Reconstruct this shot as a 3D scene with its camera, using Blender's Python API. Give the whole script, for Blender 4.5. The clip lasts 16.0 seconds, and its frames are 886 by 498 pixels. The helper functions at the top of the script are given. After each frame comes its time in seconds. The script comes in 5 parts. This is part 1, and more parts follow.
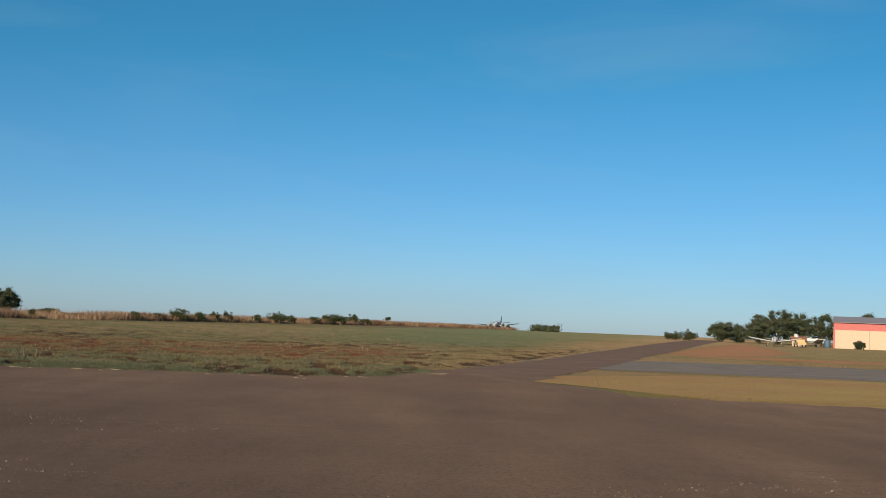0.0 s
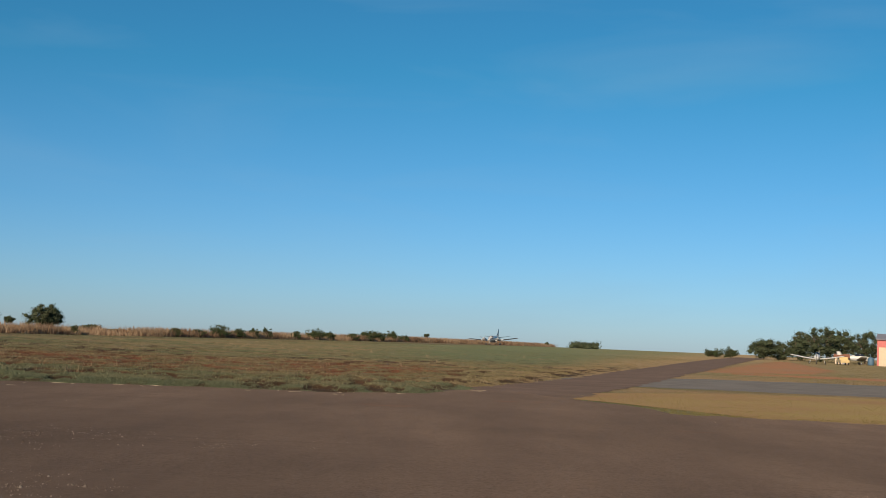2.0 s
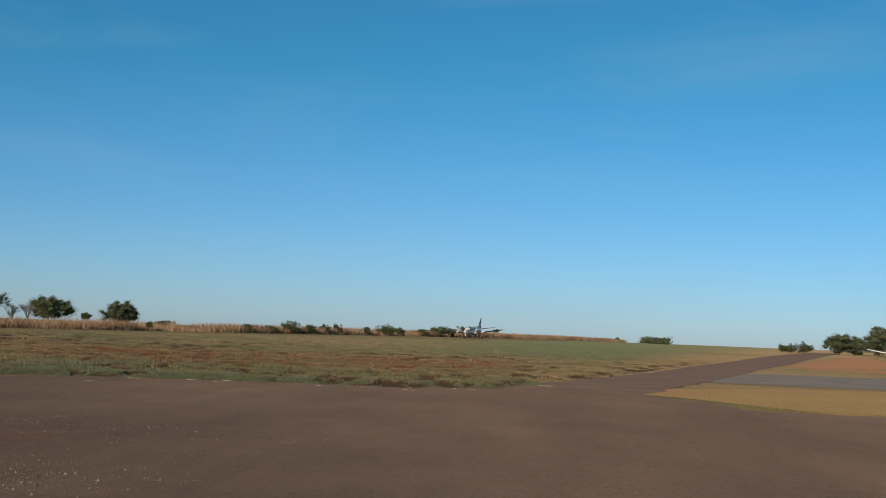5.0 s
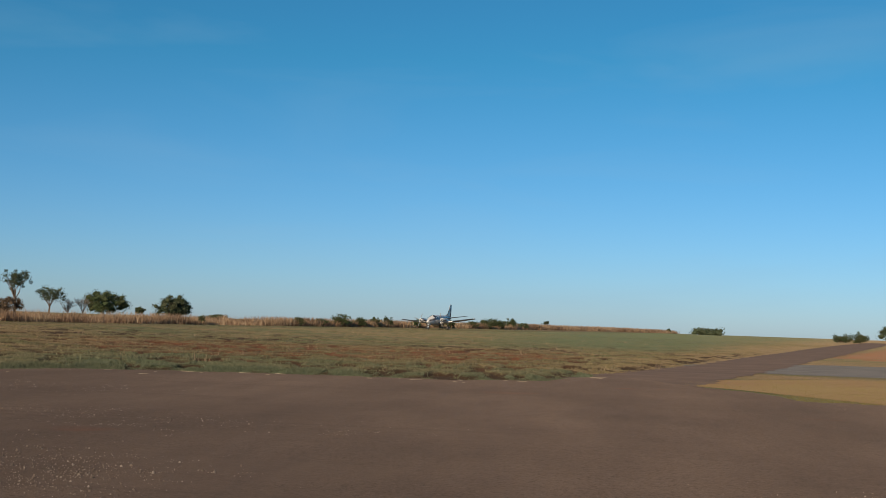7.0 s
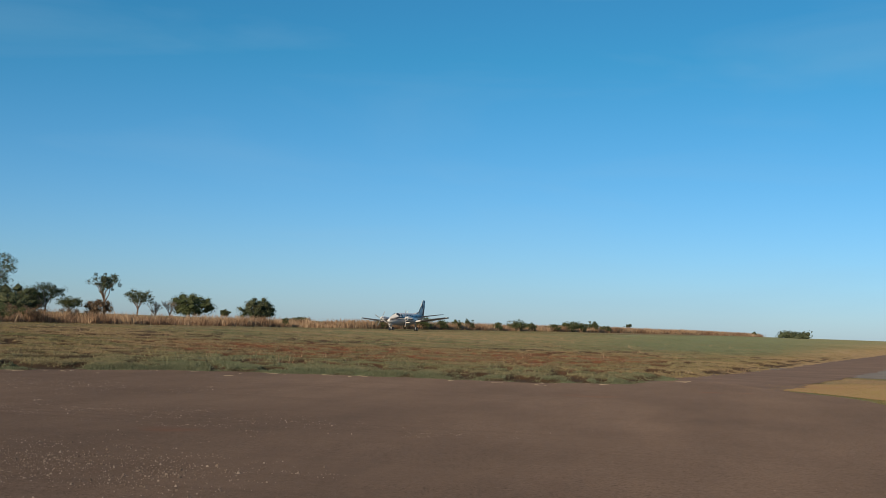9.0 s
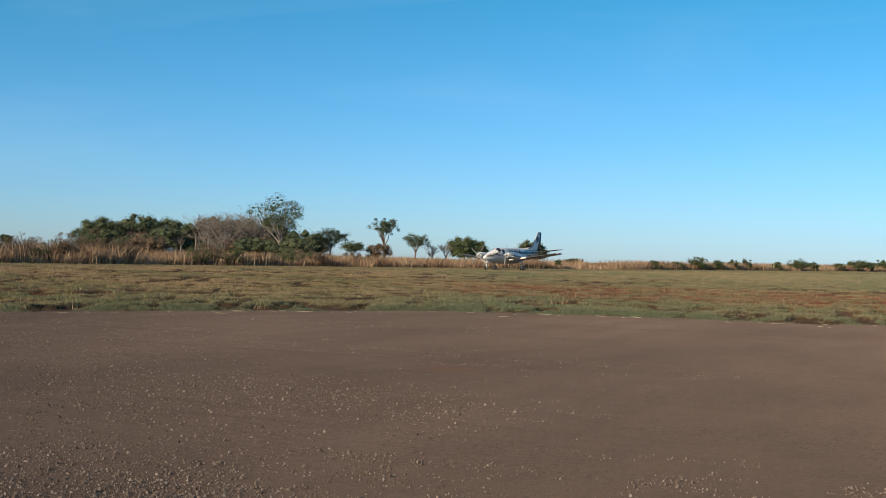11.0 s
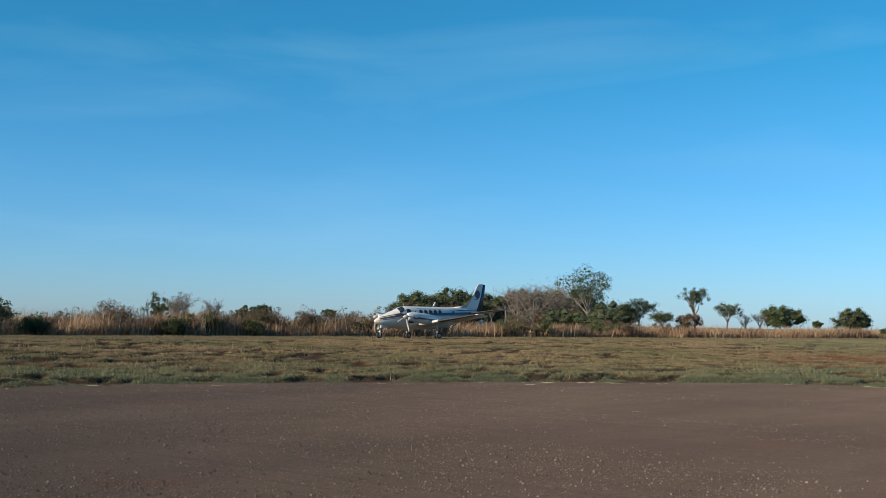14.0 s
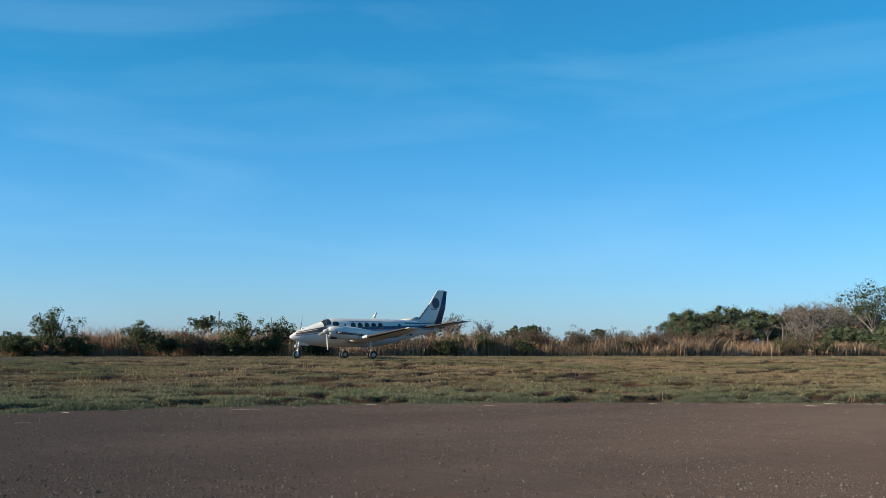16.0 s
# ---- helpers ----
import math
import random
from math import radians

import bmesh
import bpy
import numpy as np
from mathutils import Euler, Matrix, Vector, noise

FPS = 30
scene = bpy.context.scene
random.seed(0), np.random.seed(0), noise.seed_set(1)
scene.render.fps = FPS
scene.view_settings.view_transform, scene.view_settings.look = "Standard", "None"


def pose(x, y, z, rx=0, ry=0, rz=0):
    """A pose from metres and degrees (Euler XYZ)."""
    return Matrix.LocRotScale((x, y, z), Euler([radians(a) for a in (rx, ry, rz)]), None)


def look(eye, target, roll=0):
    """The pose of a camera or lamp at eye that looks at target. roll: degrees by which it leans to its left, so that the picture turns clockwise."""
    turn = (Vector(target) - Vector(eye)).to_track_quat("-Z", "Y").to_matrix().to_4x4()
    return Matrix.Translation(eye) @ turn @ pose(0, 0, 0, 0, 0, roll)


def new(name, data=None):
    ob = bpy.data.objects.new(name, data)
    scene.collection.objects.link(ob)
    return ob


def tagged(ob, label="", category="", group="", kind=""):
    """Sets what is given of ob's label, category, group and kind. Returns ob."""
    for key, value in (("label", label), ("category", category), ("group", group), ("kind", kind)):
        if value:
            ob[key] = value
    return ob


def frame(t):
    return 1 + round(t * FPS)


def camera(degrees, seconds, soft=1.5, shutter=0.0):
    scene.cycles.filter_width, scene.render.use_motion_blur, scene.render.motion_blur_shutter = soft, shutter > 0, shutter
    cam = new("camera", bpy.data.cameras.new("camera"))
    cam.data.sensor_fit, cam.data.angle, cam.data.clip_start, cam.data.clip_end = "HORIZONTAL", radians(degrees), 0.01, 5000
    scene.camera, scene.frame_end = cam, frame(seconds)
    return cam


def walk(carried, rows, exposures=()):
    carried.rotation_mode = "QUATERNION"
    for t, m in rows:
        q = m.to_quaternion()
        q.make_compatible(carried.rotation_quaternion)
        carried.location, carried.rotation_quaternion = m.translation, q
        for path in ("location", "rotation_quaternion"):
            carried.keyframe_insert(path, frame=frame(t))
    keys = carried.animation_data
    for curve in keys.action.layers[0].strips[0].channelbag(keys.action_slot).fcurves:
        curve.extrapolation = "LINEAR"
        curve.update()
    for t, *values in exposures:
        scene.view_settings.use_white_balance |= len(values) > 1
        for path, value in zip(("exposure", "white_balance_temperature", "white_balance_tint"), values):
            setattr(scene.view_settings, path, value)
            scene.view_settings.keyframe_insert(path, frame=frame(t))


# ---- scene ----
# Camera: a person stands at the edge of an apron and turns to follow the aircraft.
cam = camera(40.8, 16.0, 0.7)
EYE = Vector((0.0, 0.0, 1.6))
TURNS = [  # seconds, yaw, pitch, lean
    (0.0, -0.26, 3.75, 2.24),
    (0.5, 0.18, 3.89, 2.27),
    (1.0, 0.79, 4.03, 2.31),
    (1.5, 1.06, 4.10, 2.31),
    (2.0, 1.63, 4.48, 2.34),
    (2.5, 2.32, 4.78, 2.41),
    (3.0, 2.88, 4.90, 2.44),
    (3.5, 3.55, 4.90, 2.49),
    (4.0, 3.75, 4.37, 2.43),
    (4.2, 3.93, 4.23, 2.38),
    (6.5, 6.91, 4.02, 2.05),
    (7.0, 7.31, 3.68, 1.94),
    (7.5, 7.64, 3.64, 1.85),
    (8.0, 8.46, 3.91, 1.75),
    (8.2, 8.86, 4.02, 1.77),
    (10.3, 19.53, 2.08, 1.76),
    (10.5, 21.35, 1.74, 1.54),
    (11.0, 24.15, 0.47, 1.46),
    (11.5, 26.34, 0.14, 1.40),
    (12.0, 28.17, 0.43, 0.80),
    (12.5, 31.85, 2.08, 0.73),
    (12.9, 35.52, 3.66, 0.79),
    (13.0, 36.44, 3.89, 0.77),
    (13.5, 38.01, 3.75, 0.84),
    (14.0, 38.93, 3.58, 0.93),
    (14.5, 41.18, 3.30, 0.86),
    (15.0, 43.66, 3.52, 0.79),
    (15.5, 47.14, 3.79, 0.77),
    (16.0, 51.80, 4.37, 0.54)]


def aim(yaw, pitch, lean):
    """A camera pose from its yaw to the left, its pitch upwards and its lean to the left."""
    a, p = radians(yaw), radians(pitch)
    way = Vector((-math.sin(a) * math.cos(p), math.cos(a) * math.cos(p), math.sin(p)))
    return look(EYE, EYE + way, lean)


EXPOSURE = [(0.0, 0.15, 6500, 9), (8.0, 0.19, 6500, 9), (10.4, 0.60, 6450, 7), (11.5, 0.72, 6400, 7), (12.5, 0.65, 6250, 6),
            (14.0, 0.68, 6050, 5), (16.0, 0.85, 5880, 5)]
walk(cam, [(t, aim(y, p, r)) for t, y, p, r in TURNS], EXPOSURE)

# ---- world, sun, exposure ----
SUN_AZ, SUN_EL = 157.0, 20.0          # degrees to the left of ahead, degrees up
world = bpy.data.worlds.new("sky")
scene.world = world
world.use_nodes = True
wn, wl = world.node_tree.nodes, world.node_tree.links
wn.clear()
sky = wn.new("ShaderNodeTexSky")
sky.sky_type, sky.sun_disc = "NISHITA", False
sky.sun_elevation, sky.sun_rotation = radians(SUN_EL), radians(-SUN_AZ)
sky.air_density, sky.dust_density, sky.ozone_density, sky.altitude = 1.0, 0.4, 2.5, 600
coord = wn.new("ShaderNodeTexCoord")
stretch = wn.new("ShaderNodeMapping")
stretch.inputs["Scale"].default_value = (2.2, 2.2, 13.0)
stretch.inputs["Rotation"].default_value = (0.05, -0.09, 1.5)
wisp = wn.new("ShaderNodeTexNoise")
wisp.inputs["Scale"].default_value, wisp.inputs["Detail"].default_value, wisp.inputs["Distortion"].default_value = 1.3, 7.0, 0.6
ramp = wn.new("ShaderNodeMapRange")
ramp.inputs["From Min"].default_value, ramp.inputs["From Max"].default_value = 0.46, 0.8
ramp.inputs["To Min"].default_value, ramp.inputs["To Max"].default_value = 0.0, 0.2
veil = wn.new("ShaderNodeMix")
veil.data_type = "RGBA"
veil.inputs[7].default_value = (3.6, 5.6, 7.4, 1)
back = wn.new("ShaderNodeBackground")
back.inputs["Strength"].default_value = 0.072
wout = wn.new("ShaderNodeOutputWorld")
wl.new(coord.outputs["Generated"], stretch.inputs["Vector"])
wl.new(stretch.outputs[0], wisp.inputs["Vector"])
wl.new(wisp.outputs[0], ramp.inputs["Value"])
wl.new(ramp.outputs[0], veil.inputs[0])
# a dry winter sky: deeper blue than the plain model, down to the horizon
split = wn.new("ShaderNodeSeparateXYZ")
rise = wn.new("ShaderNodeMapRange")
rise.inputs["From Min"].default_value, rise.inputs["From Max"].default_value = 0.0, 0.22
tone = wn.new("ShaderNodeMix")
tone.data_type = "RGBA"
tone.inputs[6].default_value, tone.inputs[7].default_value = (0.62, 0.835, 1.31, 1), (0.27, 0.89, 1.10, 1)
blue = wn.new("ShaderNodeMix")
blue.data_type, blue.blend_type = "RGBA", "MULTIPLY"
blue.inputs[0].default_value = 1.0
wl.new(coord.outputs["Generated"], split.inputs[0])
wl.new(split.outputs[2], rise.inputs["Value"])
wl.new(rise.outputs[0], tone.inputs[0])
wl.new(sky.outputs[0], blue.inputs[6])
wl.new(tone.outputs[2], blue.inputs[7])
wl.new(blue.outputs[2], veil.inputs[6])
wl.new(veil.outputs[2], back.inputs["Color"])
wl.new(back.outputs[0], wout.inputs["Surface"])

lamp = bpy.data.lights.new("sun", "SUN")
lamp.energy, lamp.angle, lamp.color = 5.0, radians(0.53), (1.0, 0.80, 0.58)
sun = new("sun", lamp)
sa, se = radians(SUN_AZ), radians(SUN_EL)
to_sun = Vector((-math.sin(sa) * math.cos(se), math.cos(sa) * math.cos(se), math.sin(se)))
sun.matrix_world = look(to_sun * 100, (0, 0, 0))

# ---- materials ----


class Shader:
    """Short hand for a node material on one Principled surface."""

    def __init__(self, name, rough=0.8, metal=0.0):
        self.m = bpy.data.materials.new(name)
        self.m.use_nodes = True
        self.t = self.m.node_tree
        self.b = self.t.nodes["Principled BSDF"]
        self.b.inputs["Roughness"].default_value = rough
        self.b.inputs["Diffuse Roughness"].default_value = 1.0 if rough > 0.85 else 0.0
        self.b.inputs["Metallic"].default_value = metal
        self.b.inputs["Specular IOR Level"].default_value = 0.08

    def node(self, kind, **kw):
        n = self.t.nodes.new(kind)
        for k, v in kw.items():
            n.inputs[k.replace("_", " ")].default_value = v
        return n

    def link(self, a, b):
        self.t.links.new(a, b)

    def place(self, scale=(1, 1, 1), turn=0.0):
        g = self.node("ShaderNodeNewGeometry")
        mp = self.node("ShaderNodeMapping", Scale=scale, Rotation=(0, 0, radians(-turn)))
        self.link(g.outputs["Position"], mp.inputs["Vector"])
        return mp.outputs[0]

    def noise(self, where, scale, detail=5.0, rough=0.55):
        n = self.node("ShaderNodeTexNoise", Scale=scale, Detail=detail, Roughness=rough)
        self.link(where, n.inputs["Vector"])
        return n.outputs[0]

    def band(self, value, lo, hi, a=0.0, b=1.0):
        r = self.node("ShaderNodeMapRange")
        for i, v in zip(("From Min", "From Max", "To Min", "To Max"), (lo, hi, a, b)):
            r.inputs[i].default_value = v
        self.link(value, r.inputs["Value"])
        return r.outputs[0]

    def times(self, a, b):
        n = self.node("ShaderNodeMath")
        n.operation = "MULTIPLY"
        for i, v in enumerate((a, b)):
            if isinstance(v, (int, float)):
                n.inputs[i].default_value = v
            else:
                self.link(v, n.inputs[i])
        return n.outputs[0]

    def mix(self, fac, a, b, how="MIX"):
        n = self.node("ShaderNodeMix")
        n.data_type, n.blend_type = "RGBA", how
        for i, v in ((0, fac), (6, a), (7, b)):
            if isinstance(v, (int, float)):
                n.inputs[i].default_value = v
            elif isinstance(v, tuple):
                n.inputs[i].default_value = (*v[:3], 1)
            else:
                self.link(v, n.inputs[i])
        return n.outputs[2]

    def attribute(self, name):
        a = self.node("ShaderNodeAttribute")
        a.attribute_name = name
        s = self.node("ShaderNodeSeparateColor")
        self.link(a.outputs["Color"], s.inputs[0])
        return s.outputs

    def thin(self, c, share):
        """Light that passes through a thin leaf or blade."""
        tr = self.node("ShaderNodeBsdfTranslucent")
        self.link(c, tr.inputs["Color"])
        mx = self.node("ShaderNodeMixShader", Fac=share)
        self.link(self.b.outputs[0], mx.inputs[1])
        self.link(tr.outputs[0], mx.inputs[2])
        self.link(mx.outputs[0], self.t.nodes["Material Output"].inputs["Surface"])

    def island(self):
        return self.node("ShaderNodeNewGeometry").outputs["Random Per Island"]

    def each(self):
        return self.node("ShaderNodeObjectInfo").outputs["Random"]

    def bump(self, height, strength=0.3, distance=0.02):
        n = self.node("ShaderNodeBump", Strength=strength, Distance=distance)
        self.link(height, n.inputs["Height"])
        self.link(n.outputs[0], self.b.inputs["Normal"])

    def color(self, c):
        if isinstance(c, tuple):
            self.b.inputs["Base Color"].default_value = (*c[:3], 1)
        else:
            self.link(c, self.b.inputs["Base Color"])
        return self.m


def m_dirt():
    s = Shader("brown_dirt", 0.95)
    p = s.place()
    big = s.noise(s.place((0.20, 0.07, 1), 12), 1.0, 5)
    mid = s.noise(s.place((0.5, 0.15, 1), 18), 1.0, 7, 0.65)
    ruts = s.noise(s.place((0.05, 2.6, 1), 35), 1.0, 4, 0.6)
    fine = s.noise(p, 14.0, 8, 0.7)
    c = s.mix(s.band(big, 0.35, 0.65), DIRT_A, DIRT_B)
    c = s.mix(s.band(mid, 0.42, 0.68, 0.0, 0.6), c, DIRT_C)
    c = s.mix(s.band(ruts, 0.54, 0.64, 0.0, 0.32), c, DIRT_C)
    c = s.mix(s.band(ruts, 0.42, 0.30, 0.0, 0.12), c, (0.205, 0.140, 0.106))
    red = s.noise(p, 0.23, 3)
    c = s.mix(s.band(red, 0.66, 0.74, 0.0, 0.5), c, (0.24, 0.075, 0.035))
    c = s.mix(s.band(fine, 0.3, 0.75, 0.4, 0.0), c, (0.045, 0.032, 0.025))
    crumb = s.noise(p, 26.0, 3, 0.8)
    loose = s.band(s.noise(s.place((0.12, 0.3, 1), 20), 1.0, 5, 0.6), 0.34, 0.54)
    c = s.mix(s.times(loose, s.band(crumb, 0.45, 0.36, 0.0, 0.8)), c, (0.036, 0.026, 0.021))
    c = s.mix(s.times(loose, s.band(crumb, 0.60, 0.68, 0.0, 0.45)), c, (0.25, 0.185, 0.145))
    grain = s.noise(p, 70.0, 4, 0.7)
    c = s.mix(s.band(grain, 0.38, 0.62, 0.5, 0.0), c, (0.045, 0.030, 0.022))
    c = s.mix(s.band(grain, 0.62, 0.75, 0.0, 0.5), c, (0.27, 0.19, 0.14))
    s.bump(s.mix(0.5, s.mix(0.5, fine, crumb), grain), 0.9, 0.035)
    return s.color(c)


DIRT_A, DIRT_B, DIRT_C = (0.128, 0.092, 0.070), (0.200, 0.142, 0.107), (0.084, 0.062, 0.051)


def m_field():
    """Short dry grass over red soil, shade painted in low on the turf; cover holds bare soil, green and straw shares,
    and in its fourth value the turf's thickness.
    """
    s = Shader("short_grass_ground", 0.95)
    p = s.place()
    cov = s.attribute("cover")
    a = s.node("ShaderNodeAttribute")
    a.attribute_name = "cover"
    turf = a.outputs["Alpha"]
    n1 = s.noise(s.place((0.10, 0.22, 1)), 1.0, 5, 0.6)
    n2 = s.noise(s.place((0.5, 0.8, 1)), 1.0, 6, 0.7)
    n3 = s.noise(p, 7.0, 6, 0.75)
    c = s.mix(s.band(n1, 0.43, 0.63), (0.265, 0.186, 0.102), (0.136, 0.132, 0.062))
    c = s.mix(s.band(n2, 0.60, 0.72, 0.0, 0.7), c, (0.250, 0.185, 0.100))
    c = s.mix(s.times(cov[1], s.band(n2, 0.30, 0.55, 0.5, 1.0)), c, (0.112, 0.142, 0.074))
    c = s.mix(s.times(cov[2], s.band(n2, 0.3, 0.62)), c, (0.290, 0.205, 0.115))
    # bare soil, darkened to carry the shade in gaps and low on the cushions' sides
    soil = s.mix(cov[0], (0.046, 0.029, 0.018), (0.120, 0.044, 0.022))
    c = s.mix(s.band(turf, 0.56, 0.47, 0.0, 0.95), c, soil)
    c = s.mix(s.times(cov[0], s.band(n2, 0.42, 0.58)), c, (0.165, 0.066, 0.036))
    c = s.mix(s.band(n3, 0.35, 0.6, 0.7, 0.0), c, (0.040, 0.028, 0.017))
    s.bump(n3, 0.9, 0.12)
    return s.color(c)


def m_blades(name, tints, rough=0.75, attr=True):
    """Grass blades: tint by blade, and by the share of green and straw where they stand."""
    s = Shader(name, rough)
    r = s.island()
    c = s.mix(s.band(r, 0.0, 0.6), tints[0], tints[1])
    c = s.mix(s.band(r, 0.7, 1.0), c, tints[2])
    if attr:
        tuft = s.noise(s.place((0.10, 0.22, 1)), 1.0, 5, 0.6)
        c = s.mix(s.band(tuft, 0.43, 0.63), c, s.mix(r, (0.098, 0.106, 0.046), (0.152, 0.150, 0.070)))
        patch = s.noise(s.place((0.5, 0.8, 1)), 1.0, 6, 0.7)
        c = s.mix(s.band(patch, 0.60, 0.72, 0.0, 0.7), c, (0.270, 0.205, 0.115))
        cov = s.attribute("cover")
        c = s.mix(s.times(cov[1], 0.85), c, s.mix(r, (0.105, 0.126, 0.076), (0.175, 0.200, 0.128)))
        c = s.mix(s.times(cov[0], 0.6), c, s.mix(r, (0.120, 0.070, 0.038), (0.210, 0.145, 0.080)))
        c = s.mix(s.times(cov[2], 0.7), c, s.mix(r, (0.300, 0.215, 0.115), (0.210, 0.165, 0.075)))
    s.thin(c, 0.3)
    return s.color(c)


def m_leaf(name, dark, light, warm):
    s = Shader(name, 0.55)
    r = s.island()
    c = s.mix(r, dark, light)
    big = s.noise(s.place(), 0.35, 3)
    c = s.mix(s.band(big, 0.5, 0.68, 0, 0.6), c, warm)
    c = s.mix(s.times(s.each(), 0.35), c, light)
    s.thin(c, 0.25)
    return s.color(c)


def m_bark(name, a, b):
    s = Shader(name, 0.9)
    n = s.noise(s.place((3, 3, 0.7)), 1.5, 6)
    s.bump(n, 0.5, 0.03)
    return s.color(s.mix(s.band(n, 0.35, 0.65), a, b))


def m_paint(name, c, rough=0.35, dirt=0.15):
    s = Shader(name, rough)
    tc = s.node("ShaderNodeTexCoord").outputs["Object"]
    n = s.noise(tc, 1.7, 6, 0.65)
    n2 = s.noise(tc, 14.0, 4)
    k = s.mix(s.band(n, 0.45, 0.75, 0.0, dirt), c, tuple(v * 0.45 + 0.02 for v in c))
    k = s.mix(s.band(n2, 0.55, 0.8, 0.0, dirt * 0.6), k, (0.16, 0.12, 0.09))
    s.b.inputs["Specular IOR Level"].default_value = 0.5
    s.bump(n2, 0.04, 0.005)
    return s.color(k)


def m_patch(name, a, b, scale, dark=0.5, rough=0.92):
    s = Shader(name, rough)
    n = s.noise(s.place((scale, scale * 1.6, 1)), 1.0, 7, 0.65)
    fine = s.noise(s.place(), 11.0, 6, 0.7)
    c = s.mix(s.band(n, 0.36, 0.64), a, b)
    c = s.mix(s.band(fine, 0.3, 0.7, dark, 0.0), c, tuple(v * 0.3 for v in a))
    s.bump(fine, 0.4, 0.03)
    return s.color(c)


DIRT = m_dirt()
FIELD = m_field()
GREY = m_patch("worn_asphalt", (0.082, 0.076, 0.072), (0.122, 0.112, 0.105), 0.35, 0.4)
RUNWAY = m_patch("runway_earth", (0.085, 0.064, 0.038), (0.125, 0.092, 0.052), 0.2, 0.35)
TRACK = m_patch("track_dirt", (0.072, 0.052, 0.042), (0.112, 0.078, 0.060), 0.3, 0.4)
REDSOIL = m_patch("red_soil", (0.220, 0.098, 0.050), (0.175, 0.112, 0.062), 0.07, 0.4)
YELLOW = m_patch("mown_yellow_grass", (0.190, 0.142, 0.060), (0.172, 0.102, 0.056), 0.12, 0.4)
BLADE = m_blades("grass_blade", ((0.180, 0.138, 0.066), (0.260, 0.190, 0.098), (0.340, 0.255, 0.140)))
YBLADE = m_blades("yellow_blade", ((0.165, 0.135, 0.052), (0.230, 0.185, 0.072), (0.150, 0.140, 0.052)), attr=False)
STRAW = m_blades("dry_tall_grass", ((0.310, 0.205, 0.122), (0.390, 0.270, 0.170), (0.490, 0.370, 0.245)), attr=False)
RUST = m_blades("rusty_tall_grass", ((0.180, 0.112, 0.070), (0.250, 0.158, 0.100), (0.340, 0.230, 0.148)), attr=False)
LEAF_DARK = m_leaf("dark_leaf", (0.048, 0.061, 0.034), (0.086, 0.104, 0.056), (0.112, 0.108, 0.060))
LEAF_MID = m_leaf("green_leaf", (0.044, 0.062, 0.028), (0.082, 0.100, 0.044), (0.120, 0.108, 0.052))
LEAF_BROWN = m_leaf("brown_leaf", (0.095, 0.068, 0.046), (0.150, 0.105, 0.070), (0.110, 0.092, 0.054))
BARK = m_bark("brown_bark", (0.11, 0.078, 0.055), (0.18, 0.13, 0.095))
BARK_PALE = m_bark("pale_bark", (0.150, 0.128, 0.113), (0.265, 0.232, 0.205))
STONE = m_blades("pebble", ((0.120, 0.090, 0.072), (0.205, 0.158, 0.127), (0.36, 0.295, 0.245)), 0.9, attr=False)

# ---- the lie of the land ----


def smooth(v):
    v = np.clip(v, 0.0, 1.0)
    return v * v * (3 - 2 * v)


def runway_x(y):
    """The runway's middle line: straight far off, curving as it passes the camera."""
    y = np.asarray(y, float)
    near = np.clip(y, 40.0, 112.0)
    return -84.0 + 0.27 * np.maximum(y, 40.0) + 0.0018 * (112.0 - near) ** 2


def from_runway(x, y):
    """Metres from the runway's middle line, towards the camera."""
    return (x - runway_x(y)) / 1.03


def height(x, y):
    u = from_runway(x, y)
    far = 1.2 * smooth((y - 60) / 330) * (1 - 0.35 * smooth((x - 20) / 40))
    return 0.32 * smooth((46 - u) / 30) + 0.10 * np.exp(-((u - 13) / 4) ** 2) + far


EDGE_AZ = (-180, -120, -70, -40, -30, -19.5, -9.8, -7.7, -5.2, -3.5, -2.0, 0.4, 2.3, 6.8, 13, 23.6, 31.5, 46, 59, 72, 95, 130, 180)
EDGE_R = (30, 32, 36, 33, 32, 31.6, 31.2, 34.4, 37.0, 38.8, 42, 40.9, 37.0, 35.3, 35.8, 36.2, 34.0, 30.6, 27.8, 25.3, 24.2, 27, 30)


def apron_edge(az):
    return np.interp(az, EDGE_AZ, EDGE_R)


def cover(x, y):
    """Shares of bare red soil, green and straw in the short grass."""
    az, r = np.degrees(np.arctan2(-x, y)), np.hypot(x, y)
    d = r - apron_edge(az)
    fringe = np.exp(-np.clip(d, 0, None) / (2.2 + 2.0 * smooth((az - 40) / 20)))
    green = fringe * 0.95 + 0.42 * smooth((30 - az) / 10) * smooth((az + 8) / 6) * (0.35 + lattice(x * 0.12, y * 0.10, 9)) + 0.75 * smooth((r - 75) / 40) * smooth((7 - az) / 8) + 0.35 * np.exp(-((d - 7) / 5) ** 2)
    red = 1.0 * np.exp(-((d - 26) / 14) ** 2) * smooth((28 - az) / 10) * smooth((az + 1) / 4) + 0.35 * np.exp(-((d - 9) / 5) ** 2) * smooth((az - 30) / 15)
    road = np.abs(az - np.interp(r, (40, 54, 97, 178, 361), (0.4, -3.5, -7.6, -10.3, -12.6))) * r * 0.01745
    straw = np.clip(np.exp(-(road / (1.5 + r * 0.035)) ** 2) * (r > 44) + 0.55 * smooth((-11 - az) / 4), 0, 1)
    return np.stack([np.clip(red, 0, 1), np.clip(green, 0, 1) * (1 - straw * 0.8), straw], -1)


